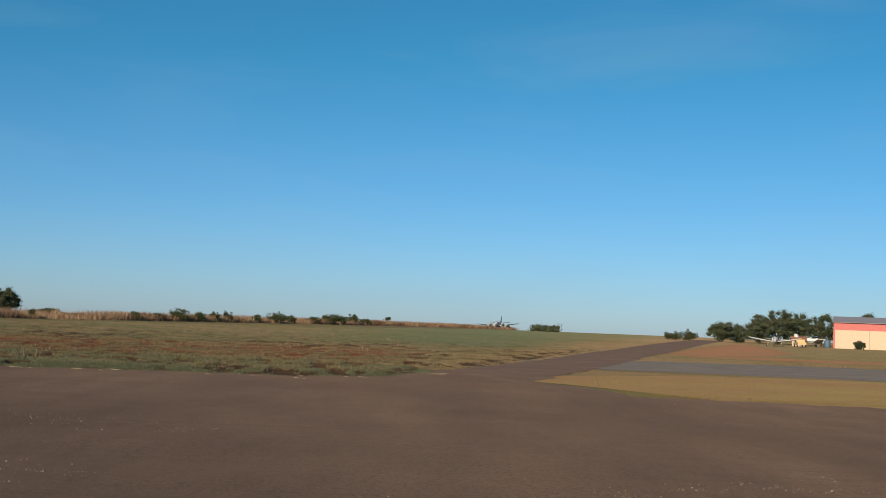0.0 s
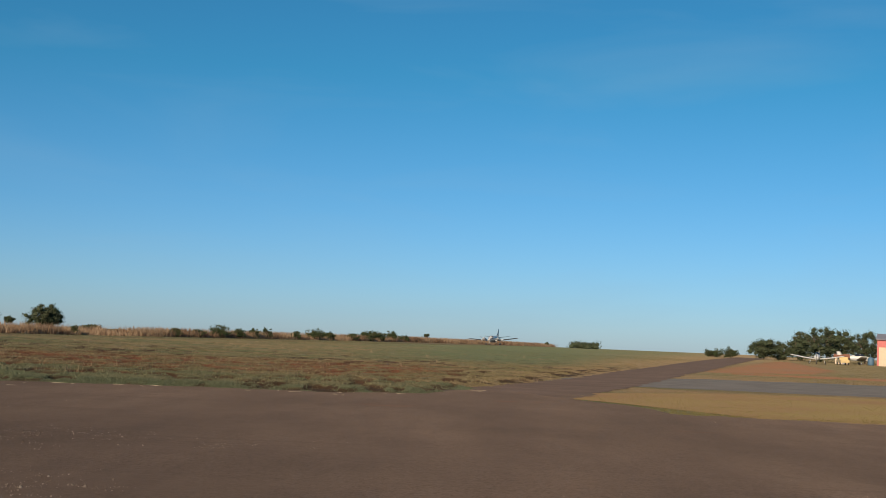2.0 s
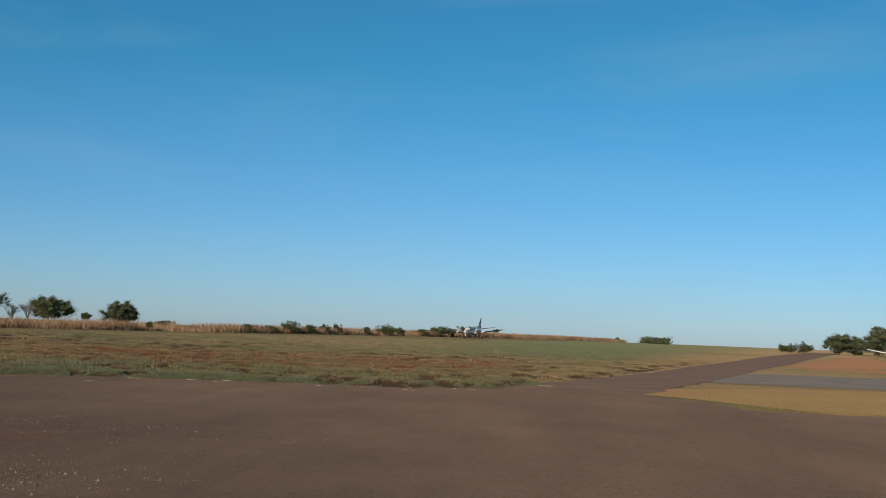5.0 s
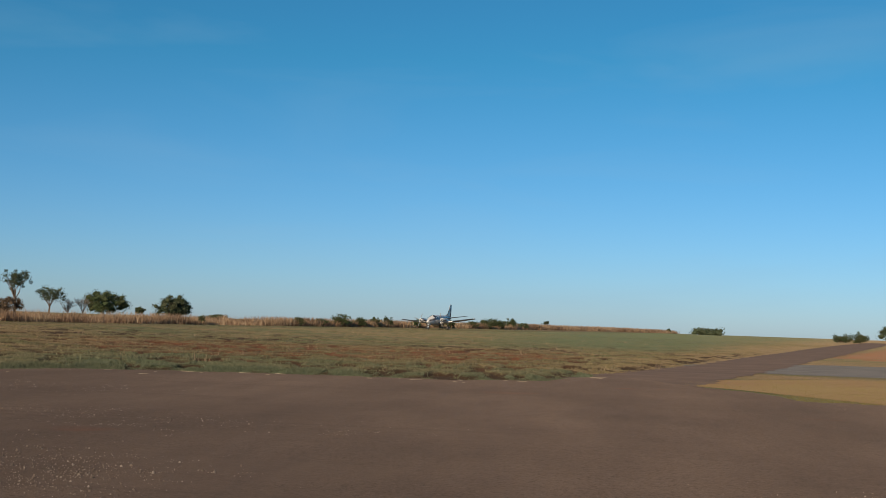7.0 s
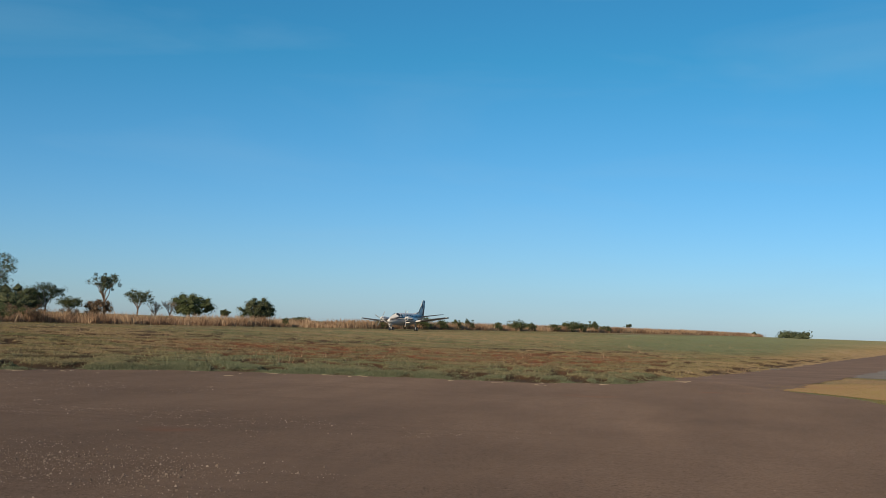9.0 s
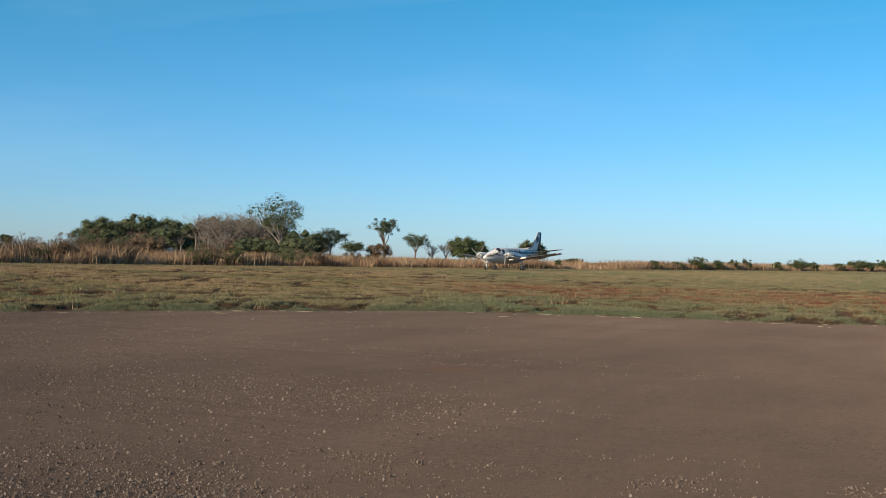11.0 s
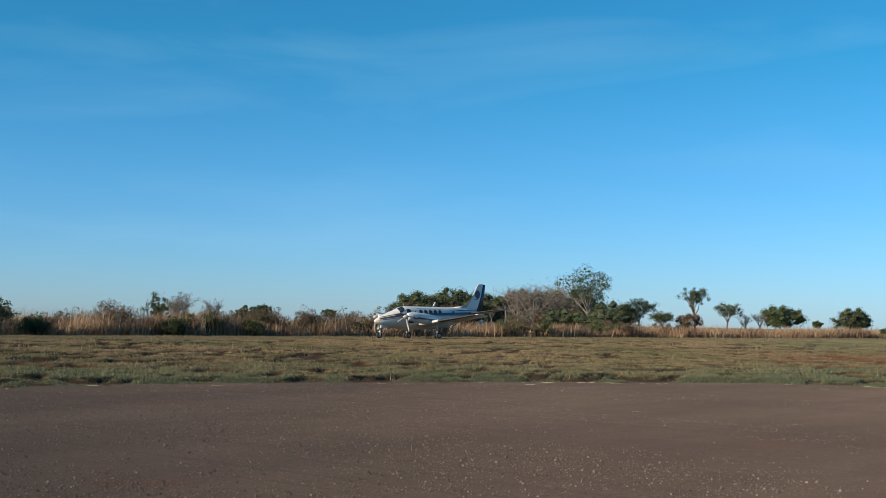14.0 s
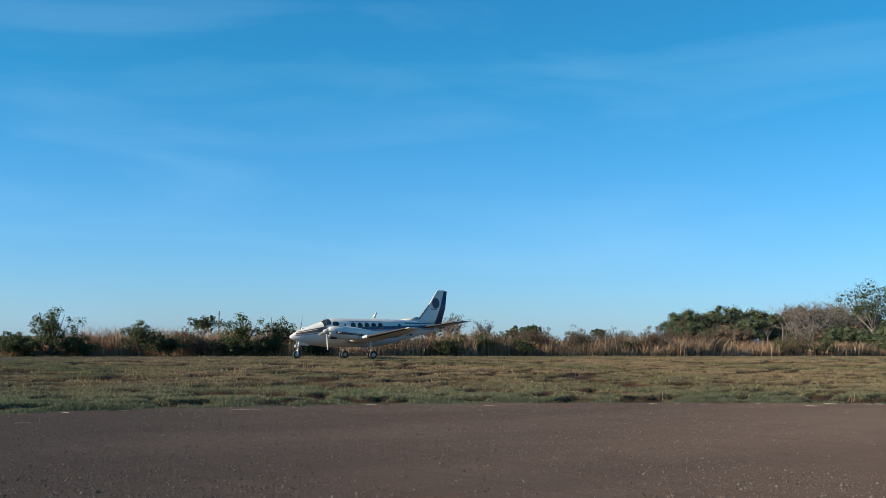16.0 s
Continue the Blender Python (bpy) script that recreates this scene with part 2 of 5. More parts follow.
def lattice(x, y, seed):
    """Smooth random values between 0 and 1 over the plan, one knot each metre."""
    def knot(i, j):
        h = np.sin(i * 127.1 + j * 311.7 + seed * 74.7) * 43758.5453
        return h - np.floor(h)
    i, j = np.floor(x), np.floor(y)
    u, v = smooth(x - i), smooth(y - j)
    return (knot(i, j) * (1 - u) + knot(i + 1, j) * u) * (1 - v) + (knot(i, j + 1) * (1 - u) + knot(i + 1, j + 1) * u) * v


def turf(x, y):
    """Thickness of the turf, 0 to 1: cushions with bare gaps between them."""
    return 0.10 * lattice(x * 0.4, y * 0.3, 1) + 0.50 * lattice(x * 1.3, y * 0.9, 2) + 0.40 * lattice(x * 3.1, y * 1.9, 3)


def cushion(x, y):
    """Height of the turf over the bare soil."""
    az, r = np.degrees(np.arctan2(-x, y)), np.hypot(x, y)
    d = r - apron_edge(az)
    grown = smooth(d / 0.8) * smooth((from_runway(x, y) - 8.5) / 2.5) * (1 - smooth((r - 150) / 60)) * smooth((az - np.interp(r, (38, 41, 54, 97, 178, 361), (1.0, 0.4, -3.5, -7.6, -10.3, -12.6))) * r * 0.017 - 0.3)
    return grown * 0.14 * smooth((turf(x, y) - 0.42) / 0.13)


def mesh_object(name, verts, faces, material, parent=None, smooth_faces=False, attr=None):
    me = bpy.data.meshes.new(name)
    verts, faces = np.asarray(verts, np.float32).reshape(-1, 3), np.asarray(faces, np.int32)
    k = faces.shape[1]
    me.vertices.add(len(verts))
    me.vertices.foreach_set("co", verts.ravel())
    me.loops.add(faces.size)
    me.loops.foreach_set("vertex_index", faces.ravel())
    me.polygons.add(len(faces))
    me.polygons.foreach_set("loop_start", np.arange(0, faces.size, k, dtype=np.int32))
    me.polygons.foreach_set("use_smooth", np.full(len(faces), smooth_faces))
    me.update(calc_edges=True)
    if attr is not None:
        a = me.color_attributes.new("cover", "FLOAT_COLOR", "POINT")
        a.data.foreach_set("color", (attr if attr.shape[1] == 4 else np.concatenate([attr, np.ones((len(verts), 1))], 1)).astype(np.float32).ravel())
    me.materials.append(material)
    ob = new(name, me)
    ob.parent = parent
    return ob


def grid_faces(n, m):
    i = np.arange(n - 1)[:, None] * m + np.arange(m - 1)[None, :]
    i = i.ravel()
    return np.stack([i, i + m, i + m + 1, i + 1], 1)


def sheet(name, points, material, lift, label, thick=0.0):
    """A strip of the ground: points[n][m] in plan, laid on the land."""
    g = np.asarray(points, float)
    n, m = g.shape[:2]
    z = height(g[..., 0], g[..., 1]) + lift
    v = np.concatenate([g, z[..., None]], -1).reshape(-1, 3)
    ob = mesh_object(name, v, grid_faces(n, m), material, smooth_faces=True)
    return tagged(ob, label, "ground", kind="structure")


def ring_land():
    az = np.radians(np.concatenate([np.arange(-180, -30, 5.0), np.arange(-30, -12, 0.5), np.arange(-12, 0, 0.3), np.arange(0, 75, 0.2), np.arange(75, 180, 5.0), [180.0]]))[::-1]
    r = np.concatenate([[0.01], np.geomspace(2.0, 24.0, 20), np.arange(24.4, 80, 0.25), np.geomspace(80.5, 200, 70), np.geomspace(206, 4300.0, 70)])
    A, R = np.meshgrid(az, r)
    x, y = -np.sin(A) * R, np.cos(A) * R
    v = np.stack([x, y, height(x, y) + cushion(x, y) - 0.02 * (R < 26)], -1).reshape(-1, 3)
    far_side = np.degrees(A) < np.interp(R, (38, 41, 54, 97, 178, 361), (1.0, 0.4, -3.5, -7.6, -10.3, -12.6))
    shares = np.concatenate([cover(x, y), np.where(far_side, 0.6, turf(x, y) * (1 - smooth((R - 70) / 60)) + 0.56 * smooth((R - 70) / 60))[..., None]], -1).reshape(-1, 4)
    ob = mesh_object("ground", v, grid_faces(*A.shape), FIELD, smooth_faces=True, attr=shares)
    return tagged(ob, "flat airfield ground with short dry grass over red soil", "ground", kind="structure")


def wobble(v, seed, amount):
    v = np.asarray(v, float)
    return amount * (np.sin(v * 1.3 + seed) * 0.5 + np.sin(v * 3.7 + seed * 2.1) * 0.3 + np.sin(v * 9.1 + seed * 0.7) * 0.25 + np.sin(v * 23.0 + seed) * 0.18)


def apron():
    az = np.concatenate([np.arange(-180, -45, 3.0), np.arange(-45, 100, 0.2), np.arange(100, 180, 3.0), [180.0]])[::-1]
    edge = apron_edge(az) + wobble(az * 1.2, 1.0, 0.35)
    share = np.concatenate([[0.0], np.geomspace(0.06, 1.0, 60)])
    R = share[:, None] * edge[None, :]
    a = np.radians(az)[None, :]
    g = np.stack([-np.sin(a) * R, np.cos(a) * R], -1)
    return sheet("apron", g, DIRT, 0.014, "brown compacted dirt apron with loose gravel")


def strip(name, mid, half, material, lift, label, seed, ragged=0.25):
    """A track along points of a middle line, with a half width at each."""
    mid, half = np.asarray(mid, float), np.asarray(half, float)
    s = np.concatenate([[0], np.cumsum(np.hypot(*np.diff(mid, axis=0).T))])
    q = np.linspace(0, s[-1], max(30, int(s[-1] / 0.8)))
    x, y, w = np.interp(q, s, mid[:, 0]), np.interp(q, s, mid[:, 1]), np.interp(q, s, half)
    k = np.ones(9) / 9
    for v in (x, y):
        pad = np.concatenate([np.linspace(v[0] * 2 - v[4], v[0], 5)[:-1], v, np.linspace(v[-1], v[-1] * 2 - v[-5], 5)[1:]])
        v[:] = np.convolve(pad, k, "valid")
    tx, ty = np.gradient(x), np.gradient(y)
    n = np.hypot(tx, ty)
    nx, ny = -ty / n, tx / n
    left, right = w + wobble(q, seed, ragged), w + wobble(q, seed + 4, ragged)
    f = np.linspace(-1, 1, 9)
    off = np.where(f[None, :] < 0, f[None, :] * right[:, None], f[None, :] * left[:, None])
    g = np.stack([x[:, None] + nx[:, None] * off, y[:, None] + ny[:, None] * off], -1)
    return sheet(name, g, material, lift, label)


ring_land()
apron()
runway_y = np.linspace(-150, 900, 120)
strip("runway", np.stack([runway_x(runway_y), runway_y], 1), np.full(120, 9.0), RUNWAY, 0.03, "worn brown earth runway with sparse dry grass", 2.0)
strip("dirt_track", [(0.8, 37), (3.2, 47), (6.8, 60), (13.8, 90), (20.8, 117), (27.2, 143), (54.5, 250), (82, 352)], [2.2, 2.3, 2.1, 2.5, 2.8, 3.0, 3.6, 4.4], TRACK, 0.011, "brown dirt track running off across the grass", 5.0, 0.4)
strip("asphalt_lane", [(4.5, 54), (9, 58), (16, 62), (24, 63), (38, 63), (70, 62)], [1.5, 7, 11.5, 12.5, 12.5, 12], GREY, 0.006, "worn grey asphalt lane beside the grass", 7.0, 0.9)
strip("red_soil_patch", [(20, 98), (27, 112), (35, 135), (46, 178), (62, 240)], [1.0, 4.5, 5.5, 4, 1.5], REDSOIL, 0.004, "bare orange-red soil beside the dirt track", 9.0, 2.2)
strip("red_soil_strip", [(21, 97), (28, 95), (42, 94), (80, 92)], [2, 5.5, 5.5, 4.0], REDSOIL, 0.005, "bare orange-red soil along the asphalt lane", 3.0, 1.8)
strip("grass_wedge", [(2.4, 38.6), (5.5, 39.5), (9, 38.5), (14, 38.5), (20, 38.5), (34, 38.5)], [0.6, 5.2, 9.8, 10.9, 11.1, 11.1], YELLOW, 0.008, "mown yellow grass strip beside the dirt apron", 11.0, 0.35)


def fields_of_blades(name, x, y, tall, wide, count, lean, material, label, category, attr=True, seed=1, bend=0.0, lift=0.0):
    """Tufts of grass: count blades at each place, joined, past counting."""
    rng = np.random.default_rng(seed)
    n = len(x)
    bx = np.repeat(x, count) + rng.normal(0, 1, n * count) * np.repeat(wide, count) * 5
    by = np.repeat(y, count) + rng.normal(0, 1, n * count) * np.repeat(wide, count) * 5
    h = np.repeat(tall, count) * rng.uniform(0.5, 1.05, n * count)
    w = np.repeat(wide, count) * rng.uniform(0.6, 1.4, n * count)
    a = rng.uniform(0, 2 * np.pi, n * count)
    l = h * lean * rng.normal(0, 1, n * count)
    b = rng.uniform(0, 2 * np.pi, n * count)
    bz = height(bx, by) + (cushion(bx, by) if attr else 0.0) + lift
    dx, dy = np.cos(a) * w / 2, np.sin(a) * w / 2
    tx, ty = bx + l * np.cos(b), by + l * np.sin(b)
    p0 = np.stack([bx - dx, by - dy, bz - 0.02], -1)
    p1 = np.stack([bx + dx, by + dy, bz - 0.02], -1)
    if bend:
        mx, my = bx + 0.35 * (tx - bx), by + 0.35 * (ty - by)
        m0 = np.stack([mx - dx * 0.8, my - dy * 0.8, bz + h * 0.6], -1)
        m1 = np.stack([mx + dx * 0.8, my + dy * 0.8, bz + h * 0.6], -1)
        t0 = np.stack([tx, ty, bz + h], -1)
        v = np.stack([p0, p1, m1, m0, t0], 1).reshape(-1, 3)
        i = np.arange(n * count)[:, None] * 5
        f = np.concatenate([i + np.array([[0, 1, 2]]), i + np.array([[0, 2, 3]]), i + np.array([[3, 2, 4]])])
    else:
        t0 = np.stack([tx, ty, bz + h], -1)
        v = np.stack([p0, p1, t0], 1).reshape(-1, 3)
        f = np.arange(n * count * 3).reshape(-1, 3)
    cov = cover(v[:, 0], v[:, 1]) if attr else None
    return tagged(mesh_object(name, v, f, material, attr=cov), label, category, kind="stuff")


def on_track(x, y):
    az, r = np.degrees(np.arctan2(-x, y)), np.hypot(x, y)
    hi = np.interp(r, (38, 41, 54, 97, 178, 361), (1.0, 0.4, -3.5, -7.6, -10.3, -12.6))
    return az < hi


def short_grass():
    rng = np.random.default_rng(5)
    # thick green fringe along the dirt
    n = 26000
    az = rng.uniform(-1, 78, n)
    r = apron_edge(az) + 0.1 + rng.exponential(1.6, n)
    x, y = -np.sin(np.radians(az)) * r, np.cos(np.radians(az)) * r
    lump = 3.0 * (turf(x, y) - 0.5)
    k = ~on_track(x, y) & (lump > rng.uniform(-0.35, 0.25, n))
    x, y, lump = x[k], y[k], lump[k]
    fields_of_blades("grass_fringe", x, y, rng.uniform(0.02, 0.058, len(x)) * (1 + 1.1 * lump.clip(-0.5, 0.8)), np.full(len(x), 0.024), 7, 1.5, BLADE, "low green grass fringe along the dirt apron", "grass", seed=2)
    # the open field up to the runway
    n = 100000
    az = rng.uniform(-13, 78, n)
    r = 27 + (rng.uniform(0, 1, n) ** 1.35) * 190
    x, y = -np.sin(np.radians(az)) * r, np.cos(np.radians(az)) * r
    u = from_runway(x, y)
    k = (r > apron_edge(az) + 0.4) & ~on_track(x, y) & (u > 8.6)
    thick = turf(x, y)
    k &= thick > rng.uniform(0.50, 0.62, n)
    k &= rng.uniform(0, 1, n) > 0.6 * cover(x, y)[:, 0]
    core = 0.4 + 1.0 * np.clip(thick[k] - 0.45, 0, 0.5)
    x, y, r = x[k], y[k], r[k]
    fields_of_blades("short_grass", x, y, rng.uniform(0.035, 0.10, len(x)) * (1 + r / 250) * core, 0.024 + r * 0.0003, 6, 1.2, BLADE, "short dry grass tufts on the airfield", "grass", seed=3)
    # thicker tussocks standing out of the turf
    n = 15000
    az = rng.uniform(-6, 76, n)
    r = 27 + (rng.uniform(0, 1, n) ** 1.3) * 75
    x, y = -np.sin(np.radians(az)) * r, np.cos(np.radians(az)) * r
    k = (r > apron_edge(az) + 0.3) & ~on_track(x, y) & (from_runway(x, y) > 9) & (turf(x, y) > rng.uniform(0.44, 0.58, n))
    x, y, r = x[k], y[k], r[k]
    fields_of_blades("grass_tussocks", x, y, rng.uniform(0.05, 0.13, len(x)), 0.024 + r * 0.00025, 9, 0.9, BLADE, "low olive and straw grass tussocks on the airfield", "grass", seed=23)
    # sparse tufts over the runway itself
    n = 9000
    y = rng.uniform(-15, 260, n) ** 1.0
    x = runway_x(y) + rng.uniform(-12, 9.5, n)
    fields_of_blades("runway_grass", x, y, rng.uniform(0.04, 0.12, n), 0.03 + np.abs(y) * 0.0003, 6, 0.9, BLADE, "sparse dry grass on the earth runway", "grass", seed=14, lift=0.03)
    # sparse dry stalks
    n = 3600
    az = rng.uniform(-6, 75, n)
    r = 32 + (rng.uniform(0, 1, n) ** 1.2) * 120
    x, y = -np.sin(np.radians(az)) * r, np.cos(np.radians(az)) * r
    patch = np.array([noise.noise((a * 0.11, b * 0.07, 8.0)) for a, b in zip(x, y)])
    k = (r > apron_edge(az) + 1.0) & ~on_track(x, y) & (from_runway(x, y) > 10) & (patch > rng.uniform(-0.1, 0.45, n))
    x, y, r = x[k], y[k], r[k]
    fields_of_blades("dry_stalks", x, y, rng.uniform(0.12, 0.42, len(x)), 0.009 + r * 0.00018, 6, 0.4, STRAW, "thin dry straw stalks in the short grass", "grass", False, seed=4)
    # the yellow wedge and the verge past it
    n = 13000
    x, y = rng.uniform(3, 30, n), 30.5 + 19 * rng.uniform(0, 1, n) ** 2.4
    az, r = np.degrees(np.arctan2(-x, y)), np.hypot(x, y)
    k = (r > apron_edge(az) + 0.1) & (y < 40 + np.interp(x, (2.6, 5.5, 9, 14), (0.4, 4.5, 8.3, 9.4)))
    x, y = x[k], y[k]
    fields_of_blades("yellow_grass", x, y, rng.uniform(0.012, 0.036, len(x)), np.full(len(x), 0.05), 5, 1.8, YBLADE, "mown yellow-green grass beside the dirt apron", "grass", False, seed=6)
    n = 9000
    az = rng.uniform(-26, -9, n)
    r = 78 + (rng.uniform(0, 1, n) ** 1.2) * 280
    x, y = -np.sin(np.radians(az)) * r, np.cos(np.radians(az)) * r
    k = (np.interp(r, (90, 117, 300), (-10.5, -12.4, -14)) > az) & (rng.uniform(0, 1, n) < np.where(np.abs(y - 94) < 3.5, 0.25, 1.0)) & (x > np.interp(y, (70, 98, 112, 135, 178, 240), (22, 22, 33, 43, 52, 64)) + rng.normal(0, 2, n))
    x, y, r = x[k], y[k], r[k]
    fields_of_blades("verge_grass", x, y, rng.uniform(0.02, 0.10, len(x)), 0.03 + r * 0.0005, 6, 1.6, BLADE, "dry rough grass past the asphalt lane", "grass", seed=7)


def tall_grass():
    """The belt of tall dry grass behind the runway, thickest near the camera."""
    rng = np.random.default_rng(9)
    for name, mat, n, share, seed in (("tall_grass", STRAW, 12000, 1.0, 11), ("rusty_grass", RUST, 14000, 1.0, 12)):
        v = rng.uniform(0, 1, n) ** 1.5
        along = -25 + v * 500
        deep = 11.5 + rng.exponential(5, n)
        lump = np.array([noise.noise((a * 0.17, b * 0.2, seed)) for a, b in zip(along, deep)])
        k = lump > rng.uniform(-0.4, 0.3, n)
        along, deep, lump = along[k], deep[k], lump[k]
        y = along
        x = runway_x(y) - deep * 1.03
        near = smooth((98 - y) / 25)
        tall = (1.22 + 0.6 * near + 0.25 * (name == "tall_grass")) * (0.85 + 1.2 * np.clip(lump, -0.35, 0.5)) * rng.uniform(0.7, 1.15, len(x))
        tall *= 1 + 0.62 * np.array([noise.noise((a * 0.16, b * 0.05, 31.0)) + 0.7 * noise.noise((a * 0.45, b * 0.3, 37.0)) for a, b in zip(y, deep)])
        tall *= np.where(y < 36, 0.42 + 0.3 * (lump > 0.2), 1.0) * np.where(rng.uniform(0, 1, len(x)) < 0.25, 0.6, 1.0)
        tall = np.clip(tall, 0.35, 1.6 + 0.6 * near)
        fields_of_blades(name, x, y, tall, 0.035 + y.clip(0) * 0.00022, 13, 0.62, mat, "tall dry straw-coloured grass along the runway" if mat is STRAW else "tall rust-brown dry grass along the runway", "tall grass", False, seed, 1.0)


def gravel():
    """Loose stones on the dirt, thick near the camera."""
    rng = np.random.default_rng(21)
    n = 230000
    az = np.radians(rng.uniform(-24, 76, n))
    r = 7 + rng.uniform(0, 1, n) ** 1.6 * 26
    x, y = -np.sin(az) * r, np.cos(az) * r
    lump = np.array([noise.noise((a * 0.13, b * 0.3, 5.0)) + 0.75 * noise.noise((a * 1.3, b * 1.6, 15.0)) + 0.6 * noise.noise((a * 4.5, b * 5.5, 25.0)) for a, b in zip(x, y)])
    thick = smooth((np.degrees(az) - 22) / 25) * 0.75 - 0.28 - (0.20 + 0.5 * smooth((r - 9) / 3)) * smooth((26 - np.degrees(az)) / 14)
    k = (lump + thick > rng.uniform(-0.4, 0.7, n) + (r - 13).clip(-4, 20) * (0.022 - 0.014 * (thick > 0.2))) & (r < apron_edge(np.degrees(az)) - 0.3)
    x, y = x[k], y[k]
    s = 0.0042 + rng.exponential(0.0034, len(x)).clip(0, 0.02)
    base = np.array([(1, 0.1, -0.2), (-0.1, 0.9, -0.2), (-0.9, 0, -0.2), (0.1, -0.8, -0.2), (0.45, 0.1, 1.05), (-0.4, 0, 0.85)])
    f = np.array([(0, 1, 4), (1, 5, 4), (1, 2, 5), (2, 3, 5), (3, 4, 5), (3, 0, 4)])
    t = rng.uniform(0, 6.28, len(x))
    c, d = np.cos(t), np.sin(t)
    v = np.stack([base[None, :, 0] * c[:, None] - base[None, :, 1] * d[:, None], base[None, :, 0] * d[:, None] + base[None, :, 1] * c[:, None],
                  np.repeat(base[None, :, 2], len(x), 0)], -1) * s[:, None, None]
    v += np.stack([x, y, height(x, y) + 0.015], -1)[:, None, :]
    faces = (np.arange(len(x))[:, None, None] * 6 + f[None]).reshape(-1, 3)
    tagged(mesh_object("gravel", v.reshape(-1, 3), faces, STONE), "loose pale and brown gravel stones on the dirt apron", "gravel", kind="stuff")


def straws():
    """Pale cut stalks lying along the dirt's edge, each a thing of its own."""
    rng = np.random.default_rng(33)
    bm = bmesh.new()
    bmesh.ops.create_cone(bm, segments=6, radius1=0.014, radius2=0.009, depth=1.0, cap_ends=True)
    for v in bm.verts:
        v.co.x += 0.05 * v.co.z * v.co.z * 4 * 0.3
    bmesh.ops.rotate(bm, verts=bm.verts, matrix=Matrix.Rotation(radians(90), 3, "Y"))
    me = bpy.data.meshes.new("straw_stalk")
    bm.to_mesh(me)
    bm.free()
    me.materials.append(STRAWPALE)
    for i in range(50):
        az = rng.uniform(-2, 40) if i % 3 else rng.uniform(30, 74)
        r = apron_edge(az) - 0.1 - rng.exponential(0.7)
        x, y = -math.sin(radians(az)) * r, math.cos(radians(az)) * r
        ob = new("straw_stalk", me)
        long = 0.08 + min(1.1, rng.exponential(0.16))
        ob.matrix_world = pose(x, y, float(height(x, y)) + 0.024, 0, 0, az + rng.normal(0, 60)) @ Matrix.Diagonal((long, 0.8, 0.8, 1))
        tagged(ob, "pale dry straw stalk lying on the dirt", "straw", group="straw stalks along the dirt's edge")


STRAWPALE = m_paint("pale_straw", (0.46, 0.37, 0.25), 0.8, 0.3)
short_grass()
tall_grass()
gravel()
straws()

# ---- plants ----


def tube(points, radii, sides=5):
    """Vertices and faces of a tapered round stem along points."""
    v, f = [], []
    pts = [Vector(p) for p in points]
    for i, p in enumerate(pts):
        d = (pts[min(i + 1, len(pts) - 1)] - pts[max(i - 1, 0)]).normalized()
        a = d.orthogonal().normalized()
        b = d.cross(a)
        for k in range(sides):
            t = 2 * math.pi * k / sides
            v.append(p + (a * math.cos(t) + b * math.sin(t)) * radii[i])
    for i in range(len(pts) - 1):
        for k in range(sides):
            q, r = i * sides + k, i * sides + (k + 1) % sides
            f.append((q, r, r + sides, q + sides))
    return v, f


def limbs(rng, tall, spread, fork, count, bare):
    """Trunk, limbs and twigs: joined vertices, faces, and the limb ends."""
    V, F, ends = [], [], []

    def add(points, radii, sides=5):
        v, f = tube(points, radii, sides)
        n = len(V)
        V.extend(v)
        F.extend(tuple(i + n for i in q) for q in f)

    lean = Vector((rng.normal(0, 0.06), rng.normal(0, 0.06), 0)) * tall
    top = Vector((0, 0, fork * tall)) + lean * fork
    r0 = (0.030 if bare else 0.022) * tall + 0.05
    add([(0, 0, -0.3), Vector((0, 0, fork * tall * 0.5)) + lean * fork * 0.3, top], [r0 * 1.25, r0, r0 * 0.8], 7)
    for i in range(count):
        a = 2 * math.pi * (i + rng.uniform(-0.3, 0.3)) / count
        out = spread * rng.uniform(0.55, 1.0)
        end = Vector((math.cos(a) * out, math.sin(a) * out, tall * rng.uniform(0.72, 0.97)))
        start = top * rng.uniform(0.75, 1.0)
        mid = start.lerp(end, 0.5) + Vector((rng.normal(0, 0.05), rng.normal(0, 0.05), rng.uniform(-0.06, 0.04))) * tall
        add([start, mid, end], [r0 * 0.55, r0 * 0.34, r0 * 0.1])
        ends.append(end)
        for j in range(7 if bare else 3):
            s = mid.lerp(end, rng.uniform(-0.3, 0.7))
            e = s + Vector((rng.normal(0, 0.35) * spread, rng.normal(0, 0.35) * spread, rng.uniform(0.05, 0.22) * tall))
            e.z = min(e.z, tall)
            add([s, s.lerp(e, 0.5) + Vector((0, 0, -0.02 * tall)), e], [r0 * 0.24, r0 * 0.15, r0 * 0.05], 4)
            ends.append(e)
            for k in range(7 if bare else 0):
                s2 = s.lerp(e, rng.uniform(0.2, 1.0))
                e2 = s2 + Vector((rng.normal(0, 0.16) * spread, rng.normal(0, 0.16) * spread, rng.uniform(0.0, 0.12) * tall))
                add([s2, s2.lerp(e2, 0.5) + Vector((rng.normal(0, 0.1), rng.normal(0, 0.1), 0.05)), e2], [r0 * 0.11, r0 * 0.08, r0 * 0.03], 3)
    return V, F, ends


